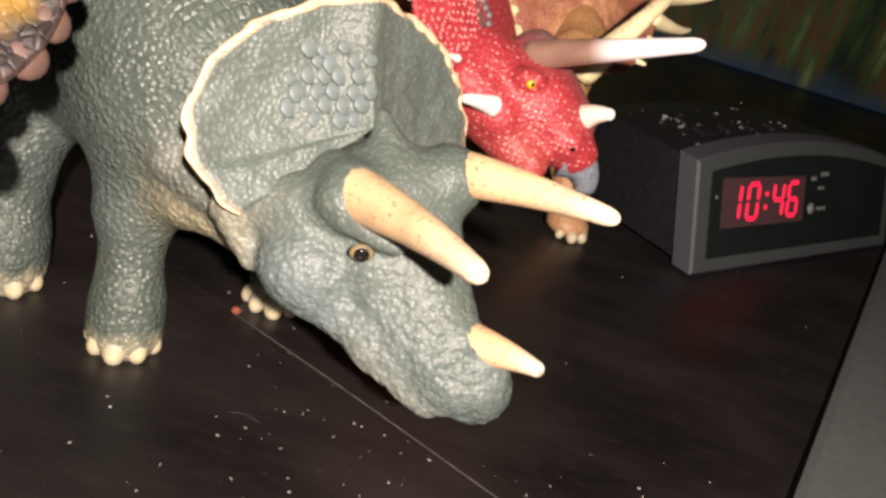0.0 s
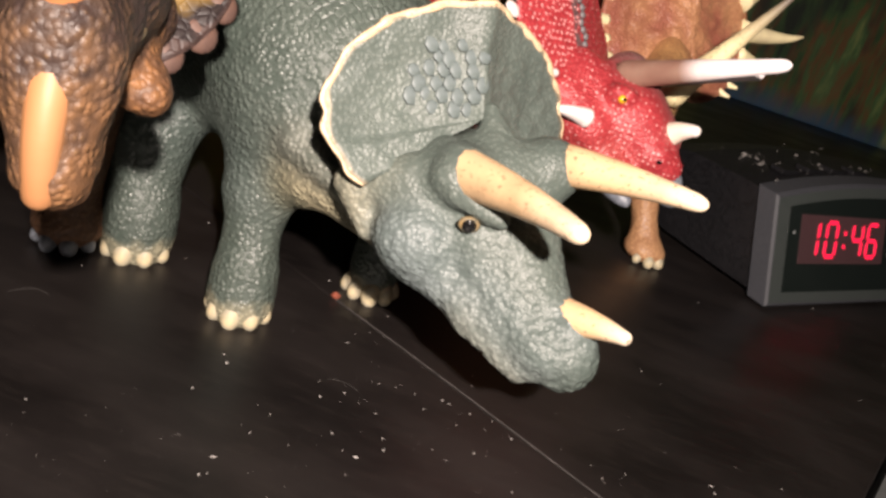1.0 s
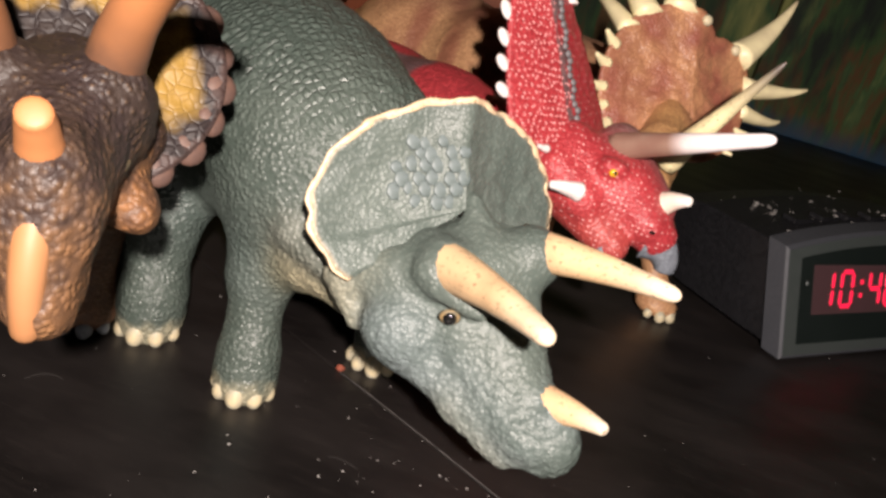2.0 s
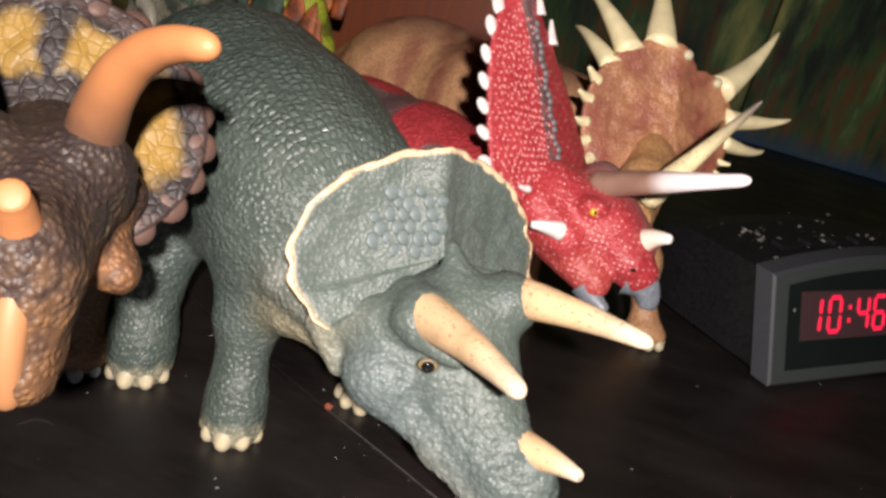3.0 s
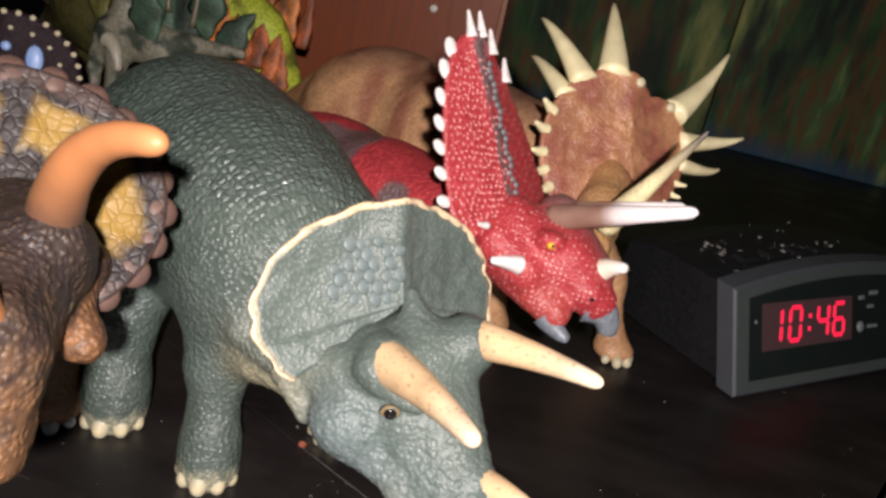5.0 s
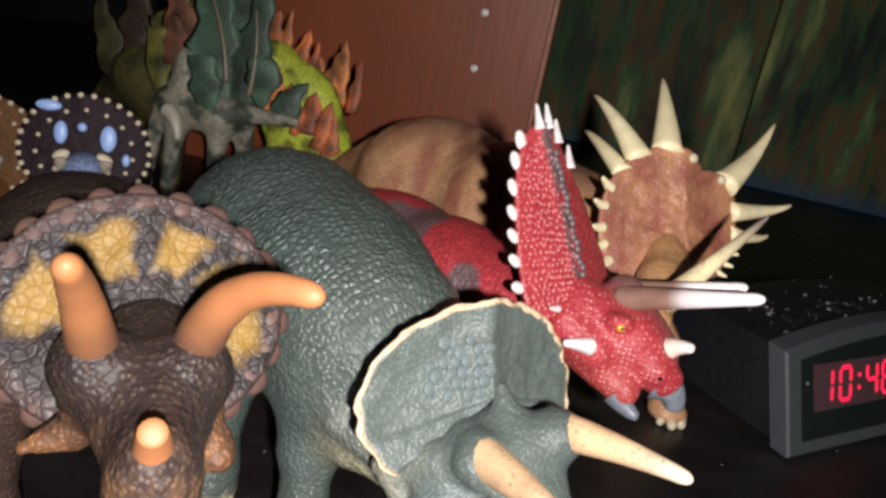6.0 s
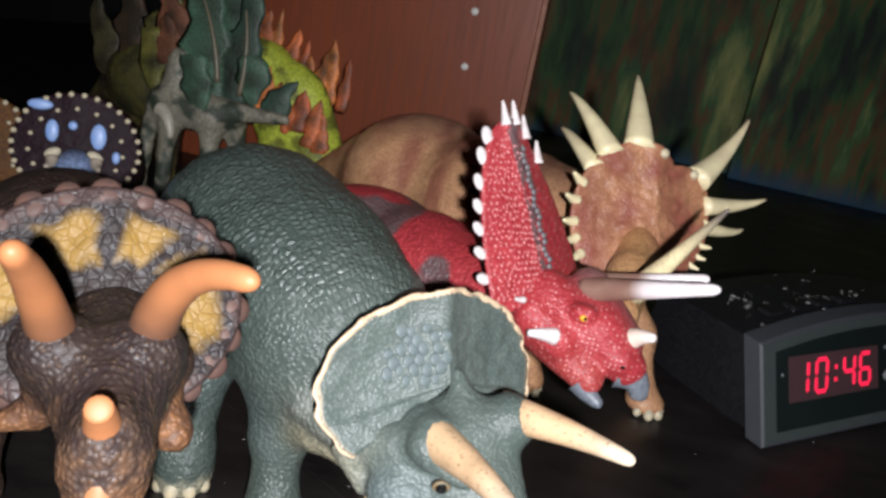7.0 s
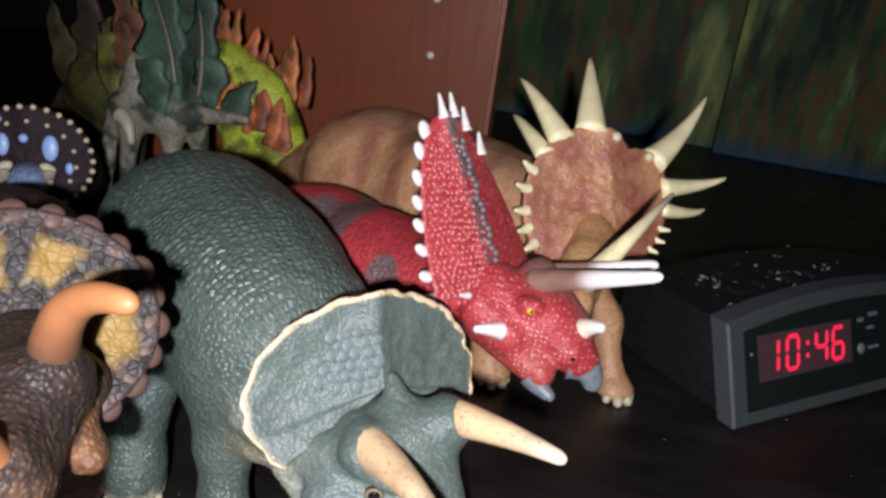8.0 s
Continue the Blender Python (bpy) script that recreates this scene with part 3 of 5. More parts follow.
def specks():
    rnd = random.Random(11)
    verts, faces = [], []
    for i in range(620):
        if i < 420:
            a, b = rnd.gauss(-0.02, 0.05), rnd.gauss(0.15, 0.05)
        else:
            a, b = rnd.uniform(-0.35, 0.03), rnd.uniform(0.0, 0.6)
        if a > 0.033:
            continue
        r = 0.00010 + 0.00036 * rnd.random() ** 4
        m = Matrix.Translation(on_table(a, b, r * 0.3)) @ pose(0, 0, 0, 0, 0, rnd.uniform(0, 360)) @ Matrix.Diagonal((r * rnd.uniform(0.7, 2.2), r, r * 0.5, 1))
        k = len(verts)
        for x, y, z in ((1, 0, 0), (0, 1, 0), (-1, 0, 0), (0, -1, 0), (0, 0, 1), (0, 0, -0.6)):
            verts.append(m @ Vector((x, y, z)))
        for f in ((0, 1, 4), (1, 2, 4), (2, 3, 4), (3, 0, 4), (1, 0, 5), (2, 1, 5), (3, 2, 5), (0, 3, 5)):
            faces.append(tuple(k + q for q in f))
    d = new("dust", mesh_from("dust", verts, faces, DUST, smooth=False))
    tagged(d, "pale dust specks scattered on the dark table", "dust", kind="stuff")
    bm = bmesh.new()
    bmesh.ops.create_icosphere(bm, subdivisions=2, radius=0.0016, matrix=Matrix.Translation((-0.012, 0.239, 0.0011)) @ Matrix.Diagonal((1.0, 0.8, 0.75, 1)))
    for w in bm.verts:
        w.co += Vector(noise.noise_vector(w.co * 900)) * 0.0004
    tagged(part("crumb", bm, CRUMB, None), "small reddish crumb on the dark table", "crumb")
    # a fine scratchy lint thread along the joint
    pts = [on_table(-0.119 + 0.24 * f, 0.2080 + 0.0004 * math.sin(9 * f), 0.00015) for f in np.linspace(0, 1, 60)]
    curve = bpy.data.curves.new("lint_thread", "CURVE")
    curve.dimensions, curve.bevel_depth, curve.bevel_resolution = "3D", 0.00016, 1
    sp = curve.splines.new("POLY")
    sp.points.add(len(pts) - 1)
    for q, p in zip(sp.points, pts):
        q.co = (*p, 1)
    curve.materials.append(DUST_LINE)
    tagged(new("lint_thread", curve), "thin grey dust line lying in the board joint", "dust")


def hair(pts):
    """A fine pale fibre lying in a loose bow."""
    curve = bpy.data.curves.new("lint_fibre", "CURVE")
    curve.dimensions, curve.bevel_depth, curve.bevel_resolution = "3D", 0.00005, 1
    sp = curve.splines.new("POLY")
    a, bend, b = (vec(*p) for p in pts)
    sp.points.add(20)
    for q, w in zip(sp.points, np.linspace(0, 1, 21)):
        p = (1 - w) ** 2 * a + 2 * w * (1 - w) * bend + w * w * b
        q.co = (p[0], p[1], 0.0002, 1)
    curve.materials.append(DUST_LINE)
    tagged(new("lint_fibre", curve), "fine pale fibre lying on the dark table", "dust")


specks()
hair(((-0.0850, 0.1790), (-0.0830, 0.1870), (-0.0770, 0.1845)))
hair(((0.0020, 0.1960), (0.0060, 0.1985), (0.0110, 0.1955)))


def toes(parent, at, facing, r, n, size, me, spread=75):
    """Toenails in an arc round the front of a foot, half sunk into it."""
    base = math.atan2(facing[1], facing[0])
    for i in range(n):
        k = 2 * i / (n - 1) - 1
        ang = base + radians(spread) * k
        d = vec(math.cos(ang), math.sin(ang), 0)
        p = vec(at[0], at[1], 0) + d * r * (1.0 - 0.06 * abs(k))
        big = 1.08 - 0.22 * abs(k)
        stud("toenail", me, (p[0], p[1], size * 0.95), (-0.38 * d[0], -0.38 * d[1], 1.0), parent, size=(big, big, 1.35 * big))


def eye(parent, at, out, r, ball_me, rim_me, names=("eye", "eyelid")):
    stud(names[1], rim_me, np.asarray(at) - unit(out) * r * 0.35, out, parent, size=(1.25, 1.0, 1))
    stud(names[0], ball_me, at, out, parent)


GROUP = "toy dinosaurs on the table"

# ---- the green three-horned toy ----
GREEN_P, GREEN_D, BLUEGREY = (0.090, 0.112, 0.096), (0.064, 0.084, 0.072), (0.145, 0.178, 0.178)
HORN_C = (0.66, 0.44, 0.25)


def green_toy():
    f, l = unit((0.75, -0.66, 0)), unit((0.66, 0.75, 0))
    axes = [f, l, UP]
    t = thing("toy_triceratops", (-0.035, 0.25, 0), "green plastic three-horned dinosaur toy with cream horns, head lowered", "toy dinosaur", GROUP)
    g, d = GREEN_P, GREEN_D
    body = [
        ball((-0.076, 0.270, 0.081), (0.045, 0.041, 0.039), d, axes),
        ball((-0.052, 0.253, 0.079), (0.044, 0.041, 0.036), d, axes),
        ball((-0.029, 0.236, 0.071), (0.031, 0.035, 0.034), g, axes),
        ball((-0.045, 0.250, 0.060), (0.043, 0.033, 0.024), (0.16, 0.19, 0.17), axes),
        limb((-0.018, 0.232, 0.074), (0.006, 0.2185, 0.067), 0.026, 0.016, g),
        limb((-0.104, 0.294, 0.074), (-0.138, 0.325, 0.040), 0.024, 0.012, d),
        limb((-0.138, 0.325, 0.040), (-0.162, 0.346, 0.016), 0.012, 0.004, d),
        # the leg nearest the crumb, then its fellows
        limb((-0.036, 0.222, 0.066), (-0.037, 0.2180, 0.038), 0.0155, 0.0102, (0.12, 0.15, 0.14)),
        limb((-0.037, 0.2180, 0.038), (-0.034, 0.2120, 0.010), 0.0094, 0.0092, g),
        limb((-0.0333, 0.2112, 0.0120), (-0.0328, 0.2105, 0.0042), 0.0090, 0.0104, g),
        limb((-0.004, 0.252, 0.062), (-0.006, 0.2580, 0.034), 0.017, 0.0100, (0.12, 0.15, 0.14)),
        limb((-0.006, 0.2580, 0.034), (-0.0045, 0.2520, 0.012), 0.0092, 0.0080, g),
        limb((-0.0045, 0.2520, 0.0120), (-0.0045, 0.2514, 0.0042), 0.0080, 0.0086, g),
        limb((-0.080, 0.246, 0.066), (-0.079, 0.230, 0.036), 0.0215, 0.0128, (0.11, 0.14, 0.13)),
        limb((-0.079, 0.230, 0.036), (-0.0750, 0.2230, 0.010), 0.0122, 0.0108, g),
        limb((-0.0743, 0.2227, 0.0130), (-0.0740, 0.2220, 0.0042), 0.0102, 0.0108, g),
        limb((-0.042, 0.298, 0.060), (-0.034, 0.312, 0.010), 0.020, 0.0105, g),
        limb((-0.033, 0.3112, 0.012), (-0.033, 0.311, 0.0042), 0.0092, 0.0100, g),
        # elbow and chest folds
        ball((-0.0225, 0.2155, 0.0480), (0.0098, 0.0092, 0.0098), (0.30, 0.29, 0.20)),
        limb((-0.018, 0.210, 0.050), (0.006, 0.201, 0.046), 0.0085, 0.0070, (0.40, 0.35, 0.23)),
        limb((-0.024, 0.204, 0.060), (0.000, 0.196, 0.053), 0.005, 0.004, (0.20, 0.21, 0.18)),
    ]

    middle = vec(-0.05, 0.253, 0.072)

    def over(p):
        """How far a place lies on the back and flank."""
        q = p - middle
        turn = np.degrees(np.arctan2(q[:, 2], q @ l))
        return turn, np.clip((p[:, 2] - 0.078) / 0.016, 0, 1) * np.clip((165 - turn) / 30, 0, 1)

    def rows(p):
        """Low keels between the rows of larger scales along the back."""
        turn, top = over(p)
        return 0.0006 * np.abs(np.sin(np.pi * turn / 22.0)) ** 0.5 * top

    def skin(p):
        q = p - middle
        turn, top = over(p)
        return np.stack([q @ f, 0.040 * np.radians(turn), top], 1)

    def cream_feet(verts, colours):
        """Worn cream paint on the toes and the soles' edges."""
        k = np.array([noise.noise(Vector(p) * 240) for p in verts])
        w = np.clip((0.0085 - verts[:, 2]) / 0.005 + 0.8 * k, 0, 0.85)[:, None]
        return colours * (1 - w) + np.array((0.46, 0.42, 0.29)) * w

    hang("body", melt("body", body, GREEN, 0.0011, 0.0034, 0.0003, cream_feet, rows, skin), t)
    h, hd = (0.103, 0.124, 0.109), (0.074, 0.094, 0.083)
    head = [
        limb((0.022, 0.203, 0.064), (0.036, 0.1935, 0.054), 0.0130, 0.0120, h),
        limb((0.034, 0.1935, 0.055), (0.0540, 0.1815, 0.042), 0.0108, 0.0070, h),
        ball((0.0580, 0.1805, 0.0410), (0.0078, 0.0078, 0.0088), hd),
        ball((0.0150, 0.1860, 0.0535), (0.0112, 0.0090, 0.0098), BLUEGREY),
        limb((0.0170, 0.1890, 0.0490), (0.0500, 0.1790, 0.0385), 0.0082, 0.0052, (0.165, 0.198, 0.200)),
        limb((0.0330, 0.1810, 0.0410), (0.0480, 0.1770, 0.0345), 0.0036, 0.0028, (0.30, 0.30, 0.25)),
        limb((0.0205, 0.1895, 0.0700), (0.0385, 0.2055, 0.0730), 0.0062, 0.0062, h),
        limb((0.0280, 0.1990, 0.0655), (0.0450, 0.1860, 0.0500), 0.0108, 0.0080, h),
        limb((0.0355, 0.2030, 0.0670), (0.0490, 0.1865, 0.0480), 0.0080, 0.0062, h),
        limb((0.0180, 0.1850, 0.0710), (0.0330, 0.1815, 0.0670), 0.0032, 0.0024, h),
        ball((0.0390, 0.2060, 0.0750), 0.0084, hd),
        ball((0.0560, 0.1815, 0.0480), (0.0062, 0.0062, 0.0062), BLUEGREY),
        ball((0.0285, 0.1870, 0.0590), (0.0070, 0.0060, 0.0055), h),
        limb((-0.0035, 0.1900, 0.0600), (0.0025, 0.1870, 0.0500), 0.0060, 0.0022, (0.33, 0.31, 0.23)),
        limb((0.0300, 0.1850, 0.0540), (0.0520, 0.1760, 0.0410), 0.0040, 0.0036, BLUEGREY),
        ball((0.0500, 0.1770, 0.0440), 0.0036, hd),
        # cheek under the shield, and brow ridges that run from it into the horns
        ball((0.0115, 0.1915, 0.0640), (0.0110, 0.0080, 0.0090), h),
        ball((0.0040, 0.1900, 0.0630), (0.0060, 0.0050, 0.0060), (0.20, 0.21, 0.17)),
        limb((0.0110, 0.2000, 0.0715), (0.0195, 0.1905, 0.0718), 0.0050, 0.0066, h), ball((0.0255, 0.2040, 0.0715), (0.0125, 0.0085, 0.0080), h),
        limb((0.0205, 0.2080, 0.0830), (0.0275, 0.2020, 0.0730), 0.0030, 0.0070, h), limb((0.0205, 0.1975, 0.0705), (0.0360, 0.2095, 0.0735), 0.0050, 0.0058, h),
        limb((0.0215, 0.1835, 0.0678), (0.0295, 0.1815, 0.0672), 0.0020, 0.0018, h),
    ]

    def crinkle(p):
        """Folded, pebbly muzzle skin."""
        low = np.clip((0.066 - p[:, 2]) / 0.010, 0.25, 1)
        return low * np.array([0.0003 - 0.0008 * abs(noise.noise(Vector((q[0], q[1], q[2] * 1.3)) * 430)) - 0.0005 * abs(noise.noise(Vector(q) * 800)) for q in p])

    hd_part = hang("head", melt("head", head, GREEN_SMOOTH, 0.0007, 0.0015, 0.00022, None, crinkle), t)
    shield = Frill((0.0195, 0.2050, 0.0815), l, -0.45 * f + 0.89 * UP, 0.89 * f + 0.45 * UP, 0.0385, 0.0270, 0.0270, 0.010, 0.0040, 0.0035, -38, 218, (17, 0.012))

    def tone(s, phi, p):
        if s > 0.975:
            return (0.66, 0.50, 0.33)
        lift = 0.5 + 0.5 * noise.noise(Vector(p) * 90)
        return tuple(a * (0.85 + 0.4 * lift) for a in (0.108, 0.130, 0.115))

    fr = hang("frill", shield.mesh("frill", GREEN_SMOOTH, tone, 0.004, relief=0.0007), t)
    hang("frill_edge", shield.rim("frill_edge", HORN, (0.68, 0.50, 0.32), 0.00072, 0.035), fr, "worn cream painted edge")
    dome = lens_mesh("scale", SCALE_BLUE, 0.0023, 0.17, 6, 7)
    rnd = random.Random(3)
    for row in range(6):
        for col in range(5):
            x = -0.0005 - 0.0036 * col - (0.0018 if row % 2 else 0)
            y = 0.0020 + 0.0030 * row
            if (col in (0, 4) and row in (0, 5)) or col == 4 and row == 4:
                continue
            phi, s = math.atan2(y / shield.high, x / shield.half), math.hypot(y / shield.high, x / shield.half)
            k = rnd.uniform(0.8, 1.1)
            phi, s = phi + rnd.uniform(-0.03, 0.03), s + rnd.uniform(-0.02, 0.02)
            stud("scale", dome, shield.at(s, phi, 0.0001), shield.front - 0.1 * l, fr, size=(k, k * rnd.uniform(0.85, 1.1), k))
    horn("horn", (0.0205, 0.1900, 0.0715), (0.0365, 0.1745, 0.0765), (0.0500, 0.1570, 0.0785), 0.0064, 0.0020, HORN, HORN_C, (0.70, 0.56, 0.40), t, "cream horn with specks of grime")
    horn("horn", (0.0360, 0.2085, 0.0755), (0.0560, 0.1990, 0.0815), (0.0740, 0.1880, 0.0840), 0.0062, 0.0018, HORN, HORN_C, (0.72, 0.58, 0.42), t, "cream horn with specks of grime")
    horn("nose_horn", (0.0535, 0.1830, 0.0495), (0.0610, 0.1770, 0.0535), (0.0680, 0.1720, 0.0548), 0.0048, 0.0014, HORN, HORN_C, (0.62, 0.52, 0.40), t, "short cream nose horn")
    horn("lower_beak", (0.0370, 0.1800, 0.0380), (0.0450, 0.1778, 0.0345), (0.0520, 0.1775, 0.0338), 0.0015, 0.0008, HORN, (0.62, 0.55, 0.40), None, t, "cream lower beak edge")
    eb, er = lens_mesh("eye", EYE_BLACK, 0.0017, 0.5), lens_mesh("eyelid", EYE_RIM, 0.0021, 0.5)
    eye(hd_part, (0.0266, 0.1800, 0.0636), (0.25, -0.9, -0.05), 0.0022, eb, er)
    nail = lens_mesh("toenail", CLAW, 0.0029, 1.1, 8, 12)
    for at, way in (((-0.0330, 0.2110), (0.15, -1)), ((-0.0045, 0.2520), (0.3, -1)), ((-0.074, 0.2225), (0.1, -1)), ((-0.033, 0.311), (0.6, -0.8))):
        toes(t, at, way, 0.0082 if at[0] > -0.07 else 0.0092, 5, 0.0034, nail, 76)


green_toy()


# ---- the red long-frilled toy ----
RED_P, RED_GREY = (0.43, 0.040, 0.048), (0.13, 0.10, 0.10)


def red_toy():
    f, l = unit((1, -0.12, 0)), unit((0.12, 1, 0))
    t = thing("toy_pentaceratops", (-0.02, 0.32, 0), "red plastic dinosaur toy with a tall toothed frill", "toy dinosaur", GROUP)
    r, dk = RED_P, RED_GREY

    def stripes(verts, colours):
        k = np.array([noise.noise(Vector((p[0] * 60, p[1] * 60, p[2] * 25))) for p in verts])
        w = np.clip((k - 0.05) / 0.12, 0, 1)[:, None] * np.clip((verts[:, 2:] - 0.06) / 0.02, 0, 1)
        return colours * (1 - w) + np.array(dk) * w

    body = [
        ball((-0.052, 0.338, 0.062), (0.042, 0.032, 0.033), r), ball((-0.020, 0.318, 0.064), (0.034, 0.030, 0.032), r),
        limb((-0.005, 0.306, 0.070), (0.030, 0.286, 0.080), 0.024, 0.016, r),
        limb((-0.085, 0.350, 0.060), (-0.150, 0.385, 0.026), 0.020, 0.004, dk),
        limb((-0.008, 0.296, 0.050), (-0.002, 0.292, 0.008), 0.014, 0.009, dk), limb((0.000, 0.330, 0.050), (0.006, 0.334, 0.008), 0.014, 0.009, dk),
        limb((-0.068, 0.322, 0.050), (-0.064, 0.318, 0.008), 0.016, 0.010, dk), limb((-0.058, 0.362, 0.050), (-0.054, 0.366, 0.008), 0.016, 0.010, dk),
        ball((0.000, 0.291, 0.006), (0.011, 0.010, 0.0064), dk), ball((0.008, 0.334, 0.006), (0.011, 0.010, 0.0064), dk),
        ball((-0.062, 0.317, 0.006), (0.011, 0.010, 0.0064), dk), ball((-0.052, 0.366, 0.006), (0.011, 0.010, 0.0064), dk),
    ]
    hang("body", melt("body", body, RED_BODY, 0.0018, 0.004, 0.0002, stripes), t)
    head = [
        limb((0.036, 0.284, 0.084), (0.057, 0.281, 0.077), 0.0125, 0.0105, r),
        limb((0.058, 0.281, 0.078), (0.0725, 0.279, 0.067), 0.0115, 0.0082, r),
        limb((0.052, 0.290, 0.091), (0.072, 0.286, 0.076), 0.0085, 0.0055, (0.16, 0.10, 0.09)),
        limb((0.038, 0.279, 0.074), (0.0595, 0.270, 0.0620), 0.0110, 0.0066, (0.45, 0.07, 0.06)),
        ball((0.0520, 0.2715, 0.0870), (0.0050, 0.0040, 0.0036), r), ball((0.0690, 0.2725, 0.0715), (0.0050, 0.0035, 0.0042), r),
        limb((0.034, 0.274, 0.080), (0.046, 0.270, 0.074), 0.0085, 0.0065, r),
    ]
    hp = hang("head", melt("head", head, RED, 0.0008, 0.002, 0.0002), t)
    horn("beak", (0.0700, 0.2790, 0.0660), (0.0790, 0.2790, 0.0645), (0.0795, 0.2785, 0.0560), 0.0078, 0.0032, GREY_BEAK, (0.2, 0.2, 0.2), None, hp, "speckled grey beak")
    horn("lower_beak", (0.0570, 0.2695, 0.0610), (0.0630, 0.2670, 0.0560), (0.0665, 0.2650, 0.0565), 0.0050, 0.0015, GREY_BEAK, (0.2, 0.2, 0.2), None, hp, "speckled grey lower beak")
    shield = Frill((0.0368, 0.2820, 0.0900), (0.50, 0.86, 0), unit((-0.47, 0.21, 0.86)), unit((0.76, -0.44, 0.48)), 0.0270, 0.0640, 0.020, 0.0045, 0.0, 0.0020, -20, 200)
    shield.square, shield.taper = 0.85, 0.28

    def tone(s, phi, p):
        x = s * math.cos(phi)
        n = noise.noise(Vector(p) * 160)
        if abs(x - 0.02 - 0.14 * n) < 0.09 + 0.16 * n:
            return RED_GREY
        # the far half's shade is put into its paint as a darker red
        return (0.44, 0.042, 0.050) if x < 0.1 else (0.38, 0.034, 0.042)

    fr = hang("frill", shield.mesh("frill", RED, tone, 0.0035, 28, 90, 0.0006), t)
    petal = lens_mesh("frill_tooth", WHITE, 0.0026, 0.55, 7, 12)
    for i in range(9):
        phi = radians((187.5, 182, 176, 169, 161.5, 153.5, 143.5, 130.5, 117)[i])
        a, b = shield.at(0.97, phi), shield.at(1.02, phi)
        out = unit(b - a)
        a = shield.at(0.96, phi, -0.0015)
        tooth_at = a + out * 0.0026 + UP * 0.0004
        leaf_way = unit(out + UP * 0.25)
        face = unit(shield.front - leaf_way * (shield.front @ leaf_way))
        q = stud("frill_tooth", petal, tooth_at, face, fr)
        m = Matrix((leaf_way, np.cross(face, leaf_way), face)).transposed().to_4x4()
        k = (0.86, 0.86, 0.86, 0.88, 0.90, 0.92, 0.98, 1.06, 1.12)[i]
        q.matrix_basis = Matrix.Translation(q.matrix_basis.translation) @ m @ Matrix.Diagonal((1.4 * k, k, k, 1))
    for phi in (96, 84, 64, 46):
        a, b = shield.at(0.97, radians(phi)), shield.at(1.02, radians(phi))
        out = unit(b - a)
        horn("frill_tooth", a, a + out * 0.003 + UP * 0.001, a + out * 0.0074 + UP * 0.0022, 0.0027, 0.0007, WHITE, (0.8, 0.8, 0.8), None, fr, rings=7, sides=9, squash=0.85)
    verts, faces = [], []
    for row in range(24):
        for col in range(12):
            x = -0.92 + 0.082 * col + (0.041 if row % 2 else 0)
            y = -0.02 + 0.040 * row
            x, y = x + 0.030 * noise.noise(Vector((row * 1.7, col * 2.3, 0.4))), y + 0.022 * noise.noise(Vector((row * 2.1, col * 1.3, 7.4)))
            s = math.hypot(abs(x) ** (1 / 0.85), abs(y) ** (1 / 0.85)) if y > 0 else math.hypot(x, y)
            if s > 0.93 or x > -0.02 + 0.1 * math.sin(row):
                continue
            phi = math.atan2(math.copysign(abs(y) ** (1 / 0.85), y), math.copysign(abs(x) ** (1 / 0.85), x))
            p = shield.at(s, phi, 0.0003)
            u, w = shield.side, shield.up
            k = len(verts)
            r = 0.00052 * (1 + 0.25 * math.sin(7 * row + 3 * col))
            for j in range(7):
                a = 2 * math.pi * j / 7
                verts.append(p + (u * math.cos(a) + w * math.sin(a)) * r)
            verts.append(p + shield.front * 0.00045)
            faces += [(k + j, k + (j + 1) % 7, k + 7) for j in range(7)]
    tagged(hang("dotting", mesh_from("dotting", verts, faces, DOT), fr, "raised pale pink scale dots"), kind="stuff")
    # a beaded grey ridge down the middle of the frill
    bead = lens_mesh("bead", GREY_RIDGE, 0.0014, 0.6, 5, 8)
    for i in range(20):
        y = 0.10 + 0.72 * i / 19
        x = 0.10 + 0.05 * math.sin(i * 1.7)
        stud("bead", bead, shield.at(math.hypot(x, y), math.atan2(y, x), 0.0004), shield.front, fr)
    dk_h = (0.22, 0.12, 0.09)
    horn("brow_horn", (0.0500, 0.2860, 0.0905), (0.0720, 0.2710, 0.1020), (0.0930, 0.2610, 0.1120), 0.0050, 0.0019, PALE, dk_h, (0.80, 0.74, 0.75), t, "brown horn fading to pale pink", fade=(0.40, 0.12))
    horn("brow_horn", (0.0530, 0.2950, 0.0900), (0.0745, 0.2920, 0.0985), (0.0935, 0.2930, 0.1045), 0.0048, 0.0018, PALE, dk_h, (0.80, 0.74, 0.75), t, "brown horn fading to pale pink", fade=(0.40, 0.12))
    horn("nose_horn", (0.0700, 0.2810, 0.0770), (0.0740, 0.2780, 0.0820), (0.0790, 0.2740, 0.0835), 0.0048, 0.0015, PALE, (0.72, 0.60, 0.50), (0.8, 0.74, 0.70), t, "blunt white nose horn")
    horn("cheek_spike", (0.0440, 0.2660, 0.0775), (0.0395, 0.2625, 0.0788), (0.0345, 0.2605, 0.0785), 0.0034, 0.0012, WHITE, (0.8, 0.8, 0.8), None, t, "white cheek spike")
    horn("cheek_spike", (0.0300, 0.2690, 0.0870), (0.0285, 0.2665, 0.0875), (0.0272, 0.2650, 0.0882), 0.0015, 0.0006, WHITE, (0.8, 0.8, 0.8), None, t, "small white cheek spike", rings=7)
    er, eb = lens_mesh("eye", EYE_YELLOW, 0.0015, 0.7), lens_mesh("pupil", EYE_BLACK, 0.0007, 0.6)
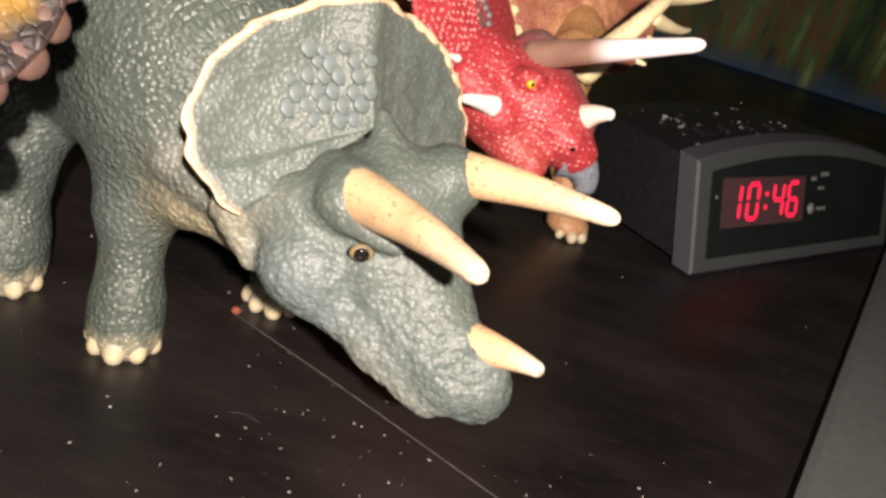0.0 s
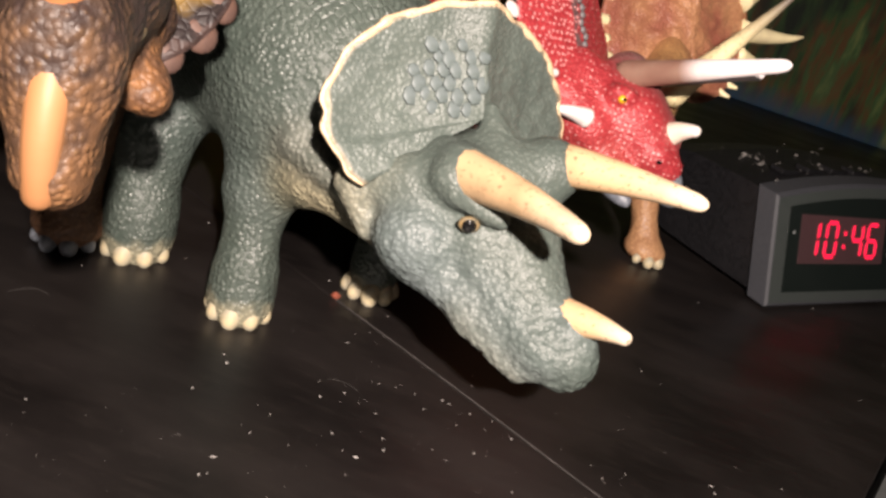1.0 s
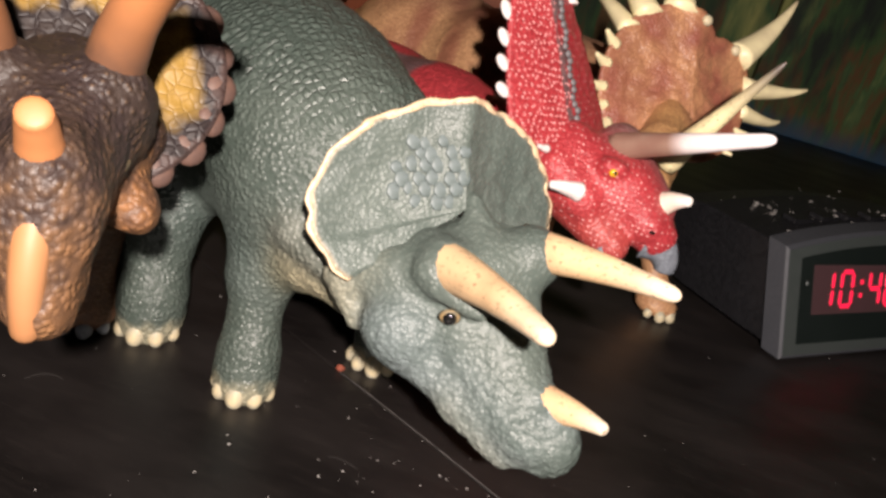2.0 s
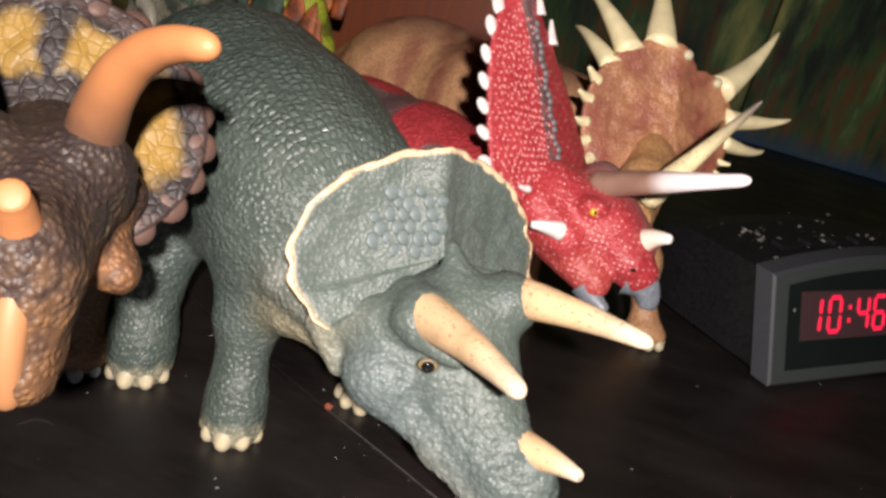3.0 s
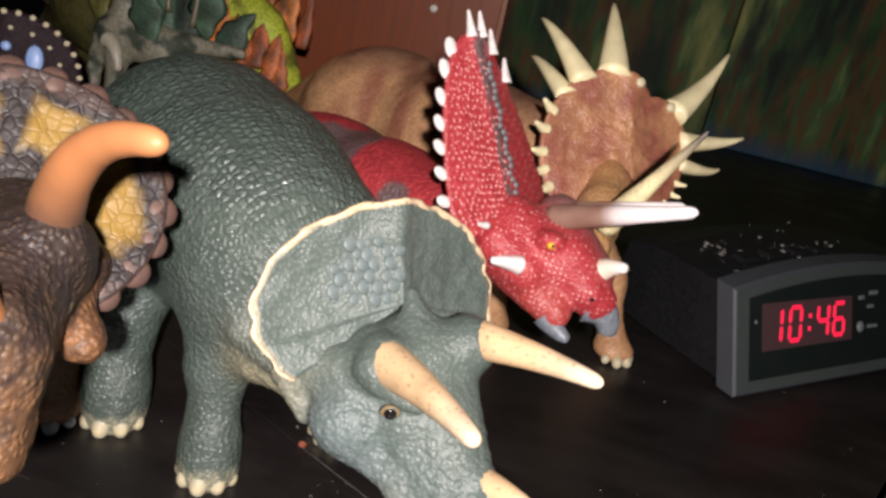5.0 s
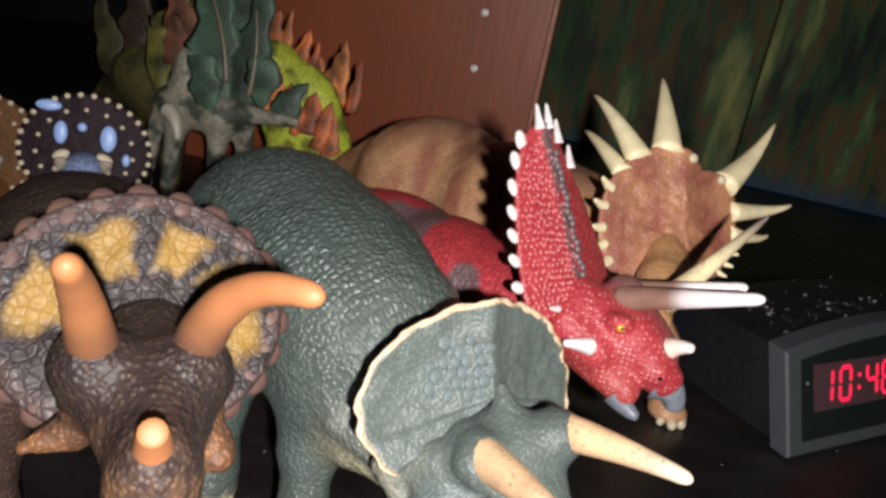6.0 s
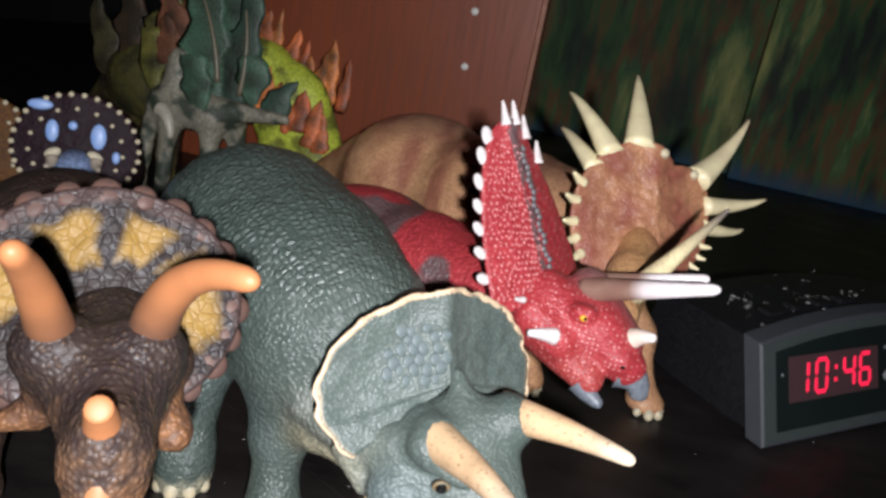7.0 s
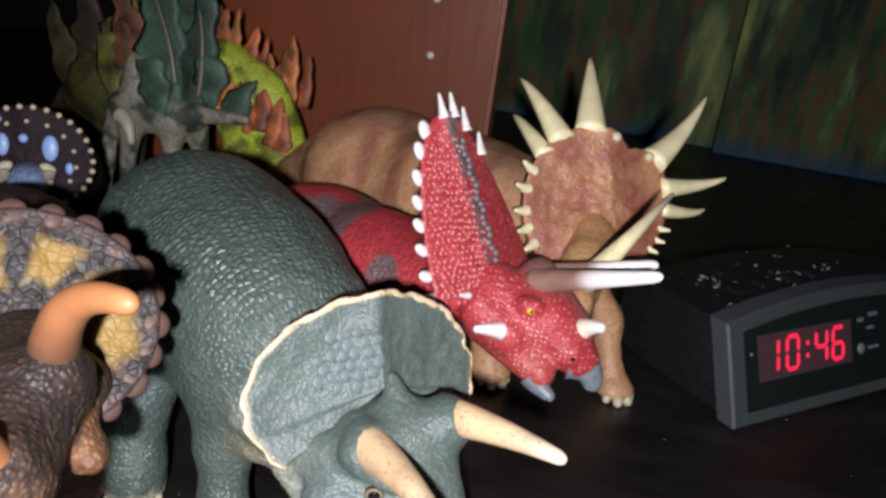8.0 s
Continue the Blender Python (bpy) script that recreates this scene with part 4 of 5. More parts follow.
    e = stud("eye", er, (0.0525, 0.2690, 0.0862), (0.25, -0.95, 0.15), hp)
    p = new("pupil", eb)
    p.parent = e
    p.location = (0.0003, 0, 0.0008)
    stud("nostril", eb, (0.0705, 0.2693, 0.0712), (0.4, -0.9, 0.1), hp, size=(1.5, 1.0, 0.6))


red_toy()


# ---- the tan spiked toy ----
def tan_toy():
    f, l = unit((0.57, -0.82, 0)), unit((0.82, 0.57, 0))
    t = thing("toy_styracosaurus", (-0.01, 0.41, 0), "tan and rust plastic dinosaur toy with long frill spikes", "toy dinosaur", GROUP)
    c, rust, ochre = (0.56, 0.31, 0.155), (0.28, 0.095, 0.062), (0.52, 0.30, 0.13)

    def bands(verts, colours):
        k = np.array([noise.noise(Vector((p[0] * 75, p[1] * 20, p[2] * 14))) for p in verts])
        w = np.clip((k - 0.02) / 0.25, 0, 1)[:, None] * np.clip((verts[:, 2:] - 0.05) / 0.03, 0, 1)
        top = np.clip((verts[:, 2:] - 0.098) / 0.015, 0, 1)
        colours = colours * (1 - 0.8 * w) + np.array(rust) * 0.8 * w
        return colours * (1 - 0.7 * top) + np.array((0.12, 0.07, 0.06)) * 0.7 * top

    body = [
        ball((-0.055, 0.440, 0.070), (0.052, 0.040, 0.044), c), ball((-0.010, 0.415, 0.072), (0.046, 0.038, 0.042), c),
        limb((0.015, 0.400, 0.080), (0.058, 0.368, 0.094), 0.034, 0.020, c),
        limb((-0.095, 0.460, 0.065), (-0.175, 0.505, 0.022), 0.026, 0.005, c),
        limb((0.055, 0.390, 0.064), (0.082, 0.390, 0.036), 0.020, 0.0090, c), limb((0.082, 0.390, 0.036), (0.0925, 0.3790, 0.008), 0.0085, 0.0072, c),
        ball((0.0940, 0.3770, 0.0052), (0.0110, 0.0100, 0.0055), c),
        limb((0.020, 0.375, 0.058), (0.030, 0.366, 0.010), 0.017, 0.010, c), ball((0.032, 0.364, 0.0056), (0.011, 0.011, 0.006), c),
        limb((-0.070, 0.425, 0.050), (-0.066, 0.420, 0.008), 0.020, 0.011, c), limb((-0.058, 0.462, 0.050), (-0.054, 0.466, 0.008), 0.020, 0.011, c),
        ball((-0.064, 0.419, 0.006), (0.012, 0.012, 0.0064), c), ball((-0.052, 0.465, 0.006), (0.012, 0.012, 0.0064), c),
    ]
    hang("body", melt("body", body, TAN, 0.0018, 0.0042, 0.0004, bands), t)
    head = [
        limb((0.068, 0.352, 0.090), (0.066, 0.330, 0.085), 0.0090, 0.0085, ochre), limb((0.066, 0.330, 0.085), (0.068, 0.306, 0.077), 0.0085, 0.007, ochre),
        limb((0.070, 0.345, 0.078), (0.070, 0.312, 0.070), 0.009, 0.005, ochre),
        limb((0.0665, 0.3520, 0.0990), (0.0675, 0.3340, 0.0890), 0.0036, 0.0060, (0.44, 0.24, 0.09)), ball((0.0665, 0.3500, 0.0880), (0.0140, 0.0090, 0.0120), (0.36, 0.15, 0.075)),
    ]
    hp = hang("head", melt("head", head, TAN, 0.001, 0.0024, 0.0003), t)
    shield = Frill((0.0725, 0.3560, 0.1080), l, -0.42 * f + 0.90 * UP, 0.90 * f + 0.42 * UP, 0.0380, 0.0300, 0.0290, 0.0060, 0.002, 0.002, -91, 267)
    shield.outline = ((-92, -41, -5, 12, 34, 50, 64, 80, 107, 133, 159, 183, 213, 235, 268), (0.0300, 0.0317, 0.0342, 0.0352, 0.0352, 0.0300, 0.0250, 0.0290, 0.0335, 0.0365, 0.0385, 0.0405, 0.0430, 0.0390, 0.0300))

    def tone(s, phi, p):
        n = noise.noise(Vector(p) * 75) + 0.5 * noise.noise(Vector(p) * 190)
        k = min(1, max(0, 0.45 + n))
        return tuple(a * (1 - k) + b * k for a, b in zip((0.47, 0.23, 0.115), (0.28, 0.085, 0.058)))

    fr = hang("frill", shield.mesh("frill", TAN, tone, 0.0045, relief=0.0010), t)
    pale, grime = (0.80, 0.70, 0.42), (0.26, 0.20, 0.13)

    def spike(phi, tip, r, bow=0.006):
        a = shield.at(0.90, radians(phi), -0.0022)
        tip = np.asarray(tip)
        mid = (a + tip) / 2 + unit(a - shield.c) * bow + (l * 0.004 - UP * 0.003 if phi < 60 else UP * 0.004)
        horn("spike", a, mid, tip, r, 0.0007, PALE, pale, grime if r > 0.004 else pale, fr, "long pale yellow frill spike", squash=0.8, fade=(0.78, 0.3))

    spike(105, (0.0490, 0.407, 0.1605), 0.0078, 0.002)
    spike(129, (0.0200, 0.388, 0.1480), 0.0072)
    spike(146, (0.0200, 0.385, 0.1310), 0.0056)
    spike(34, (0.1070, 0.420, 0.1495), 0.0076, 0.002)
    spike(11, (0.1240, 0.407, 0.1150), 0.0062)
    spike(-7, (0.1170, 0.402, 0.0990), 0.0050)
    for phi in (160, 173, 187, 198, 208, -24, -35, -46):
        a = shield.at(0.94, radians(phi), -0.002)
        out = unit(shield.at(1.02, radians(phi)) - a)
        k = 0.9 if phi > 0 else 0.65
        horn("spike", a, a + out * 0.005 * k, a + out * 0.010 * k + UP * 0.001, 0.0032 * k, 0.0009 * k, PALE, pale, None, fr, rings=8, sides=9)
    knob = lens_mesh("knob", CLAW, 0.0024, 0.7)
    for phi in (84, 40):
        stud("knob", knob, shield.at(0.92, radians(phi), 0.0006), shield.front, fr)
    horn("nose_horn", (0.0690, 0.3080, 0.0860), (0.0800, 0.3020, 0.1060), (0.0930, 0.2970, 0.1310), 0.0056, 0.0008, HORN, (0.72, 0.62, 0.36), (0.10, 0.08, 0.07), t, "long pale nose horn with a dark tip")
    nail = lens_mesh("toenail", CLAW, 0.0026, 0.9)
    for at, way in (((0.0940, 0.3770), (0.6, -0.8)), ((0.032, 0.364), (0.6, -0.8))):
        toes(t, at, way, 0.0085, 4, 0.0030, nail, 60)


tan_toy()


# ---- the brown toy with orange horns ----
def brown_toy():
    f, l = unit((0.57, -0.82, 0)), unit((0.82, 0.57, 0))
    axes = [f, l, UP]
    t = thing("toy_brown_triceratops", (-0.10, 0.21, 0), "brown plastic three-horned dinosaur toy with orange horns and yellow patches", "toy dinosaur", GROUP)
    b, o = (0.042, 0.028, 0.022), (0.34, 0.145, 0.058)
    body = [
        limb((-0.074, 0.172, 0.086), (-0.106, 0.205, 0.072), 0.022, 0.029, b),
        ball((-0.142, 0.240, 0.068), (0.046, 0.036, 0.033), b, axes), limb((-0.170, 0.275, 0.062), (-0.220, 0.340, 0.024), 0.022, 0.005, b),
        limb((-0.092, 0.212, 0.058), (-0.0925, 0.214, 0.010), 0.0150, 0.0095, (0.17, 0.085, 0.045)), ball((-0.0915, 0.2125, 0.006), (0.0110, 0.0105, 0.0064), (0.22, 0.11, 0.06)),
        # this foreleg is coloured darker than its fellow, for the shade on that side
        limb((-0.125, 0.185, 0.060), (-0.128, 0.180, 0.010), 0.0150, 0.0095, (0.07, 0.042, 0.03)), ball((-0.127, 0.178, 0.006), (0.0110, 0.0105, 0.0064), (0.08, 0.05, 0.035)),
        limb((-0.130, 0.275, 0.056), (-0.128, 0.278, 0.010), 0.0170, 0.0100, b), ball((-0.127, 0.276, 0.006), (0.011, 0.011, 0.0064), b),
        limb((-0.165, 0.250, 0.056), (-0.170, 0.247, 0.010), 0.0170, 0.0100, b), ball((-0.169, 0.245, 0.006), (0.011, 0.011, 0.0064), b),
    ]
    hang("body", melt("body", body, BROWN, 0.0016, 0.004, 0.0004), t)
    head = [
        limb((-0.060, 0.156, 0.095), (-0.047, 0.137, 0.094), 0.0135, 0.0122, b), limb((-0.047, 0.137, 0.094), (-0.0350, 0.1205, 0.088), 0.0120, 0.0088, b),
        limb((-0.0350, 0.1205, 0.090), (-0.0315, 0.1150, 0.074), 0.0088, 0.0062, (0.22, 0.12, 0.065)),
        limb((-0.054, 0.148, 0.082), (-0.036, 0.124, 0.071), 0.0092, 0.0054, (0.40, 0.18, 0.080)),
        limb((-0.044, 0.150, 0.083), (-0.0345, 0.1470, 0.0785), 0.0048, 0.0026, o), limb((-0.054, 0.154, 0.097), (-0.046, 0.161, 0.090), 0.0070, 0.0070, b), limb((-0.064, 0.134, 0.084), (-0.071, 0.128, 0.0805), 0.0055, 0.0028, (0.22, 0.10, 0.05)),
        ball((-0.043, 0.145, 0.100), 0.0090, b), ball((-0.060, 0.134, 0.102), 0.0086, b), ball((-0.0340, 0.1185, 0.0970), 0.0056, b),
        ball((-0.0400, 0.1350, 0.0840), (0.006, 0.006, 0.010), b),
        # brow bosses, cheek flanges and a crinkled muzzle ridge
        limb((-0.0440, 0.1480, 0.0960), (-0.0400, 0.1420, 0.1040), 0.0085, 0.0070, b), limb((-0.0600, 0.1370, 0.0960), (-0.0570, 0.1310, 0.1040), 0.0085, 0.0070, b),
        limb((-0.0480, 0.1560, 0.0860), (-0.0385, 0.1510, 0.0800), 0.0060, 0.0042, (0.24, 0.115, 0.05)), ball((-0.0370, 0.1500, 0.0775), (0.0040, 0.0036, 0.0034), o),
        limb((-0.0400, 0.1290, 0.0985), (-0.0360, 0.1225, 0.0975), 0.0062, 0.0056, b), limb((-0.0350, 0.1260, 0.0800), (-0.0310, 0.1190, 0.0720), 0.0052, 0.0040, (0.24, 0.115, 0.05)),
    ]

    def mottle(verts, colours):
        """Purple-brown above, warm orange-brown towards the jaw, in blotches."""
        k = np.array([0.6 * noise.noise(Vector(p) * 130) + 0.4 * noise.noise(Vector(p) * 420) for p in verts])
        warm = np.clip((0.094 - verts[:, 2]) / 0.022 + 0.9 * k, 0, 1)[:, None] * 0.75
        dark = np.clip(0.35 - 1.6 * k, 0, 0.7)[:, None] * (1 - warm)
        colours = colours * (1 - warm) + np.array((0.29, 0.135, 0.054)) * warm
        return colours * (1 - dark) + np.array((0.024, 0.016, 0.018)) * dark

    hp = hang("head", melt("head", head, BROWN, 0.0009, 0.0024, 0.0005, mottle), t)
    horn("beak", (-0.0330, 0.1170, 0.0920), (-0.0295, 0.1095, 0.0830), (-0.0310, 0.1130, 0.0690), 0.0036, 0.0024, ORANGE, (0.36, 0.165, 0.072), None, hp, "orange beak keel")
    shield = Frill((-0.0640, 0.1580, 0.1030), l, -0.52 * f + 0.85 * UP, 0.85 * f + 0.52 * UP, 0.0345, 0.0290, 0.0300, 0.0030, 0.0010, 0.001, -58, 238)

    def tone(s, phi, p):
        deg, n = math.degrees(phi), 0.09 * noise.noise(Vector(p) * 170)
        for mid, wide, lo, hi in ((112, 19, 0.30, 0.78), (64, 16, 0.34, 0.80), (2, 36, 0.42, 0.86), (168, 26, 0.42, 0.84)):
            away = max(abs(deg - mid) / wide - 1 + n * 3, (lo + n - s) * 5, (s - hi - n) * 5)
            if away < 0:
                k = min(1, -away * 2.6)
                return tuple(k * a + (1 - k) * c for a, c in zip((0.30, 0.175, 0.036), (0.06, 0.038, 0.018)))
            if away < 0.35:
                return (0.018, 0.012, 0.012)
        if s > 0.86 + n:
            return (0.055, 0.033, 0.029)
        return (0.025, 0.017, 0.015)

    fr = hang("frill", shield.mesh("frill", BROWN_FRILL, tone, 0.0045, 30, 130, 0.0007), t)
    lump = lens_mesh("scallop", PINK, 0.0039, 0.36, 8, 14)
    for i in range(19):
        phi = radians(-50 + i * 15.6)
        stud("scallop", lump, shield.at(0.972, phi, -0.0016), shield.front + 0.35 * unit(shield.at(1.0, phi) - shield.c), fr, size=(1, 1, 1) if i % 2 else (0.88, 0.95, 1))
    oc = (0.43, 0.170, 0.066)
    horn("horn", (-0.0440, 0.1470, 0.0990), (-0.0345, 0.1370, 0.1320), (-0.0088, 0.1272, 0.1345), 0.0062, 0.0024, ORANGE, (0.11, 0.055, 0.035), oc, t, "curved orange horn", 26, 18, fade=(0.20, 0.30))
    horn("horn", (-0.0594, 0.1362, 0.1000), (-0.0545, 0.1235, 0.1255), (-0.0440, 0.1050, 0.1390), 0.0060, 0.0024, ORANGE, (0.11, 0.055, 0.035), oc, t, "curved orange horn", 26, 18, fade=(0.20, 0.30))
    horn("nose_horn", (-0.0350, 0.1200, 0.0940), (-0.0330, 0.1155, 0.1050), (-0.0310, 0.1120, 0.1080), 0.0044, 0.0026, ORANGE, (0.07, 0.036, 0.024), oc, t, "stubby orange nose horn", fade=(0.12, 0.30))
    eb, er = lens_mesh("eye", EYE_BLACK, 0.0017, 0.8), lens_mesh("eyelid", EYE_RIM, 0.0024, 0.6)
    eye(hp, (-0.0345, 0.1385, 0.0925), (0.8, -0.2, 0.3), 0.0017, eb, er)
    nail = lens_mesh("toenail", GREY_BEAK, 0.0027, 0.9)
    for at, way in (((-0.0915, 0.2125), (0.3, -1)), ((-0.127, 0.178), (0.3, -1))):
        toes(t, at, way, 0.0088, 4, 0.0032, nail, 60)


brown_toy()


# ---- the small toys behind ----
def spotted_toy(c, half, skin, spot, label, name):
    f, l = unit((0.52, -0.85, 0)), unit((0.85, 0.52, 0))
    c = np.asarray(c, float)
    base = c - f * 0.04
    t = thing(name, (base[0], base[1], 0), label, "toy dinosaur", GROUP)
    up, fr_dir = -0.25 * f + 0.97 * UP, 0.97 * f + 0.25 * UP
    body = [ball(c - f * 0.045 - UP * 0.022, (0.034, 0.034, 0.028), skin), limb(c - f * 0.02 - UP * 0.008, c - f * 0.05 - UP * 0.02, 0.018, 0.024, skin)]
    for a in (-1, 1):
        for e in (0.022, 0.065):
            p = c - f * e + l * a * 0.018
            body.append(limb((p[0], p[1], c[2] - 0.03), (p[0], p[1], 0.007), 0.011, 0.0075, skin))
    hang("body", melt("body", body, PURPLE, 0.002, 0.004, 0.0003), t)
    shield = Frill(c, l, up, fr_dir, half, half * 0.92, half * 0.8, 0.004, 0.0, 0.001, -60, 240)
    fr = hang("frill", shield.mesh("frill", PURPLE, lambda s, phi, p: skin, 0.004, 14, 60, 0.0008), t)
    dot = lens_mesh("dot", CLAW, half * 0.05, 0.5, 5, 8)
    for i in range(26):
        stud("dot", dot, shield.at(0.97, radians(-55 + i * 11.6), 0.0004), fr_dir, fr)
    for i in range(11):
        stud("dot", dot, shield.at(0.72, radians(-30 + i * 24), 0.0004), fr_dir, fr, size=(0.8, 0.8, 0.8))
    if spot is not None:
        patch = lens_mesh("patch", spot, 0.0048, 0.2, 6, 12)
        for x, y, sx, sy in ((-0.36, 0.30, 0.7, 1.25), (0.34, 0.26, 0.85, 1.45), (-0.55, 0.74, 1.3, 0.6), (0.62, -0.10, 0.45, 0.7), (-0.05, 0.42, 0.5, 0.5)):
            s, phi = math.hypot(x, y), math.atan2(y, x)
            q = stud("patch", patch, shield.at(s, phi, 0.0012), fr_dir, fr)
            m = Matrix((l, np.cross(fr_dir, l), fr_dir)).transposed().to_4x4()
            q.matrix_basis = Matrix.Translation(q.matrix_basis.translation) @ m @ Matrix.Diagonal((sx, sy, 1, 1))
        crescent = lens_mesh("patch", CLAW, 0.0034, 0.2, 6, 12)
        for x, y, turn in ((-0.34, -0.10, 25), (0.30, -0.12, -25)):
            stud("patch", crescent, shield.at(math.hypot(x, y), math.atan2(y, x), 0.0012), fr_dir, fr, "beige patch", size=(1.3, 0.8, 1), spin=turn)
    snout = [limb(c - UP * 0.012 + f * 0.004, c - UP * 0.024 + f * 0.014, 0.0105, 0.008, (0.36, 0.48, 0.78) if spot is not None else skin), limb(c - UP * 0.008, c - UP * 0.03 + f * 0.006, 0.009, 0.006, skin)]
    hang("head", melt("head", snout, PURPLE, 0.001, 0.002), t)
    for a in (-1, 1):
        p = c + l * a * half * 0.33 - UP * 0.004 + f * 0.004
        horn("horn", p, p + f * 0.004 - UP * 0.004, p + f * 0.009 - UP * 0.002 + l * a * 0.002, 0.0034, 0.0012, HORN, (0.42, 0.36, 0.28), None, t, rings=8, sides=10)


spotted_toy((-0.2185, 0.346, 0.071), 0.0315, (0.018, 0.007, 0.011), BLUE_SPOT, "dark purple toy dinosaur with white dots and light blue patches", "toy_spotted_dinosaur")
spotted_toy((-0.288, 0.352, 0.056), 0.032, (0.15, 0.065, 0.015), None, "ochre toy dinosaur with a white-dotted frill", "toy_ochre_dinosaur")



def leaf(name, a, b, wide, thick, material, colour, parent, label, lean=(0, -1, 0)):
    """A flat pointed plate from a to b."""
    a, b = np.asarray(a, float), np.asarray(b, float)
    way = unit(b - a)
    side = unit(np.cross(way, lean))
    out = np.cross(side, way)
    verts, colours, faces = [], [], []
    n, m = 12, 8
    for i in range(n + 1):
        f = i / n
        w = wide * (math.sin(math.pi * min(1, f * 0.75 + 0.25)) ** 0.8 + 0.03) * (1 + 0.12 * math.sin(17 * f) + 0.5 * noise.noise(Vector(a + (b - a) * f) * 95))
        for j in range(m):
            phi = 2 * math.pi * j / m
            p = a + (b - a) * f + side * (w * math.cos(phi) + 0.35 * wide * noise.noise(Vector(a * 50 + f * 2.0))) + out * thick * math.sin(phi) * (1 - 0.7 * f)
            verts.append(p)
            k = (0.7 + 0.5 * abs(math.cos(phi))) * max(0.15, 1 + 1.4 * noise.noise(Vector(p) * 110))
            colours.append(tuple(c * k for c in colour))
    for i in range(n):
        for j in range(m):
            k = (j + 1) % m
            faces.append((i * m + j, i * m + k, (i + 1) * m + k, (i + 1) * m + j))
    faces.append(tuple(range(m))[::-1])
    faces.append(tuple(n * m + j for j in range(m)))
    return hang(name, mesh_from(name, verts, faces, material, np.array(colours)), parent, label)


def blotch(other):
    """Uneven sponged-on paint in a second colour."""
    def paint(verts, colours):
        k = np.array([noise.noise(Vector(p) * 70) + 0.5 * noise.noise(Vector(p) * 190) for p in verts])
        w = np.clip((k - 0.05) / 0.25, 0, 0.9)[:, None]
        return colours * (1 - w) + np.array(other) * w
    return paint


def lime_toy():
    t = thing("toy_flame_dinosaur", (-0.165, 0.50, 0), "lime green toy dinosaur with orange flame-shaped plates", "toy dinosaur", GROUP)
    g = (0.56, 0.64, 0.055)
    body = [
        ball((-0.168, 0.496, 0.082), (0.030, 0.020, 0.034), g), ball((-0.192, 0.500, 0.102), (0.024, 0.018, 0.024), g), ball((-0.148, 0.494, 0.060), (0.020, 0.017, 0.028), g),
        limb((-0.200, 0.504, 0.108), (-0.225, 0.506, 0.126), 0.015, 0.010, g), limb((-0.140, 0.494, 0.052), (-0.132, 0.490, 0.030), 0.013, 0.009, g),
        limb((-0.174, 0.488, 0.050), (-0.176, 0.486, 0.007), 0.013, 0.009, g), limb((-0.148, 0.508, 0.050), (-0.146, 0.510, 0.007), 0.013, 0.009, g),
        limb((-0.134, 0.490, 0.036), (-0.132, 0.488, 0.007), 0.009, 0.008, g),
    ]

    def mottle(verts, colours):
        k = np.array([noise.noise(Vector(p) * 85) for p in verts])
        w = np.clip((k - 0.15) / 0.1, 0, 1)[:, None]
        return colours * (1 - w) + np.array((0.20, 0.21, 0.02)) * w

    hang("body", melt("body", body, FAR_SKIN, 0.0022, 0.004, 0.0006, mottle), t)
    rnd = random.Random(8)
    for i in range(20):
        k = i % 10 / 9
        row = i // 10
        p = vec(-0.214 + 0.078 * k, 0.500 - 0.027 * row, 0.118 - 0.030 * k - 0.022 * row + rnd.uniform(-0.004, 0.004))
        tip = p + vec(rnd.uniform(-0.003, 0.009), 0.004, rnd.uniform(0.024, 0.044))
        tone = rnd.choice(((0.52, 0.13, 0.036), (0.40, 0.09, 0.028), (0.60, 0.19, 0.045)))
        leaf("flame_plate", p, tip, rnd.uniform(0.0040, 0.0065), 0.0018, FAR_SKIN, tone, t, "orange flame-shaped plate")


lime_toy()


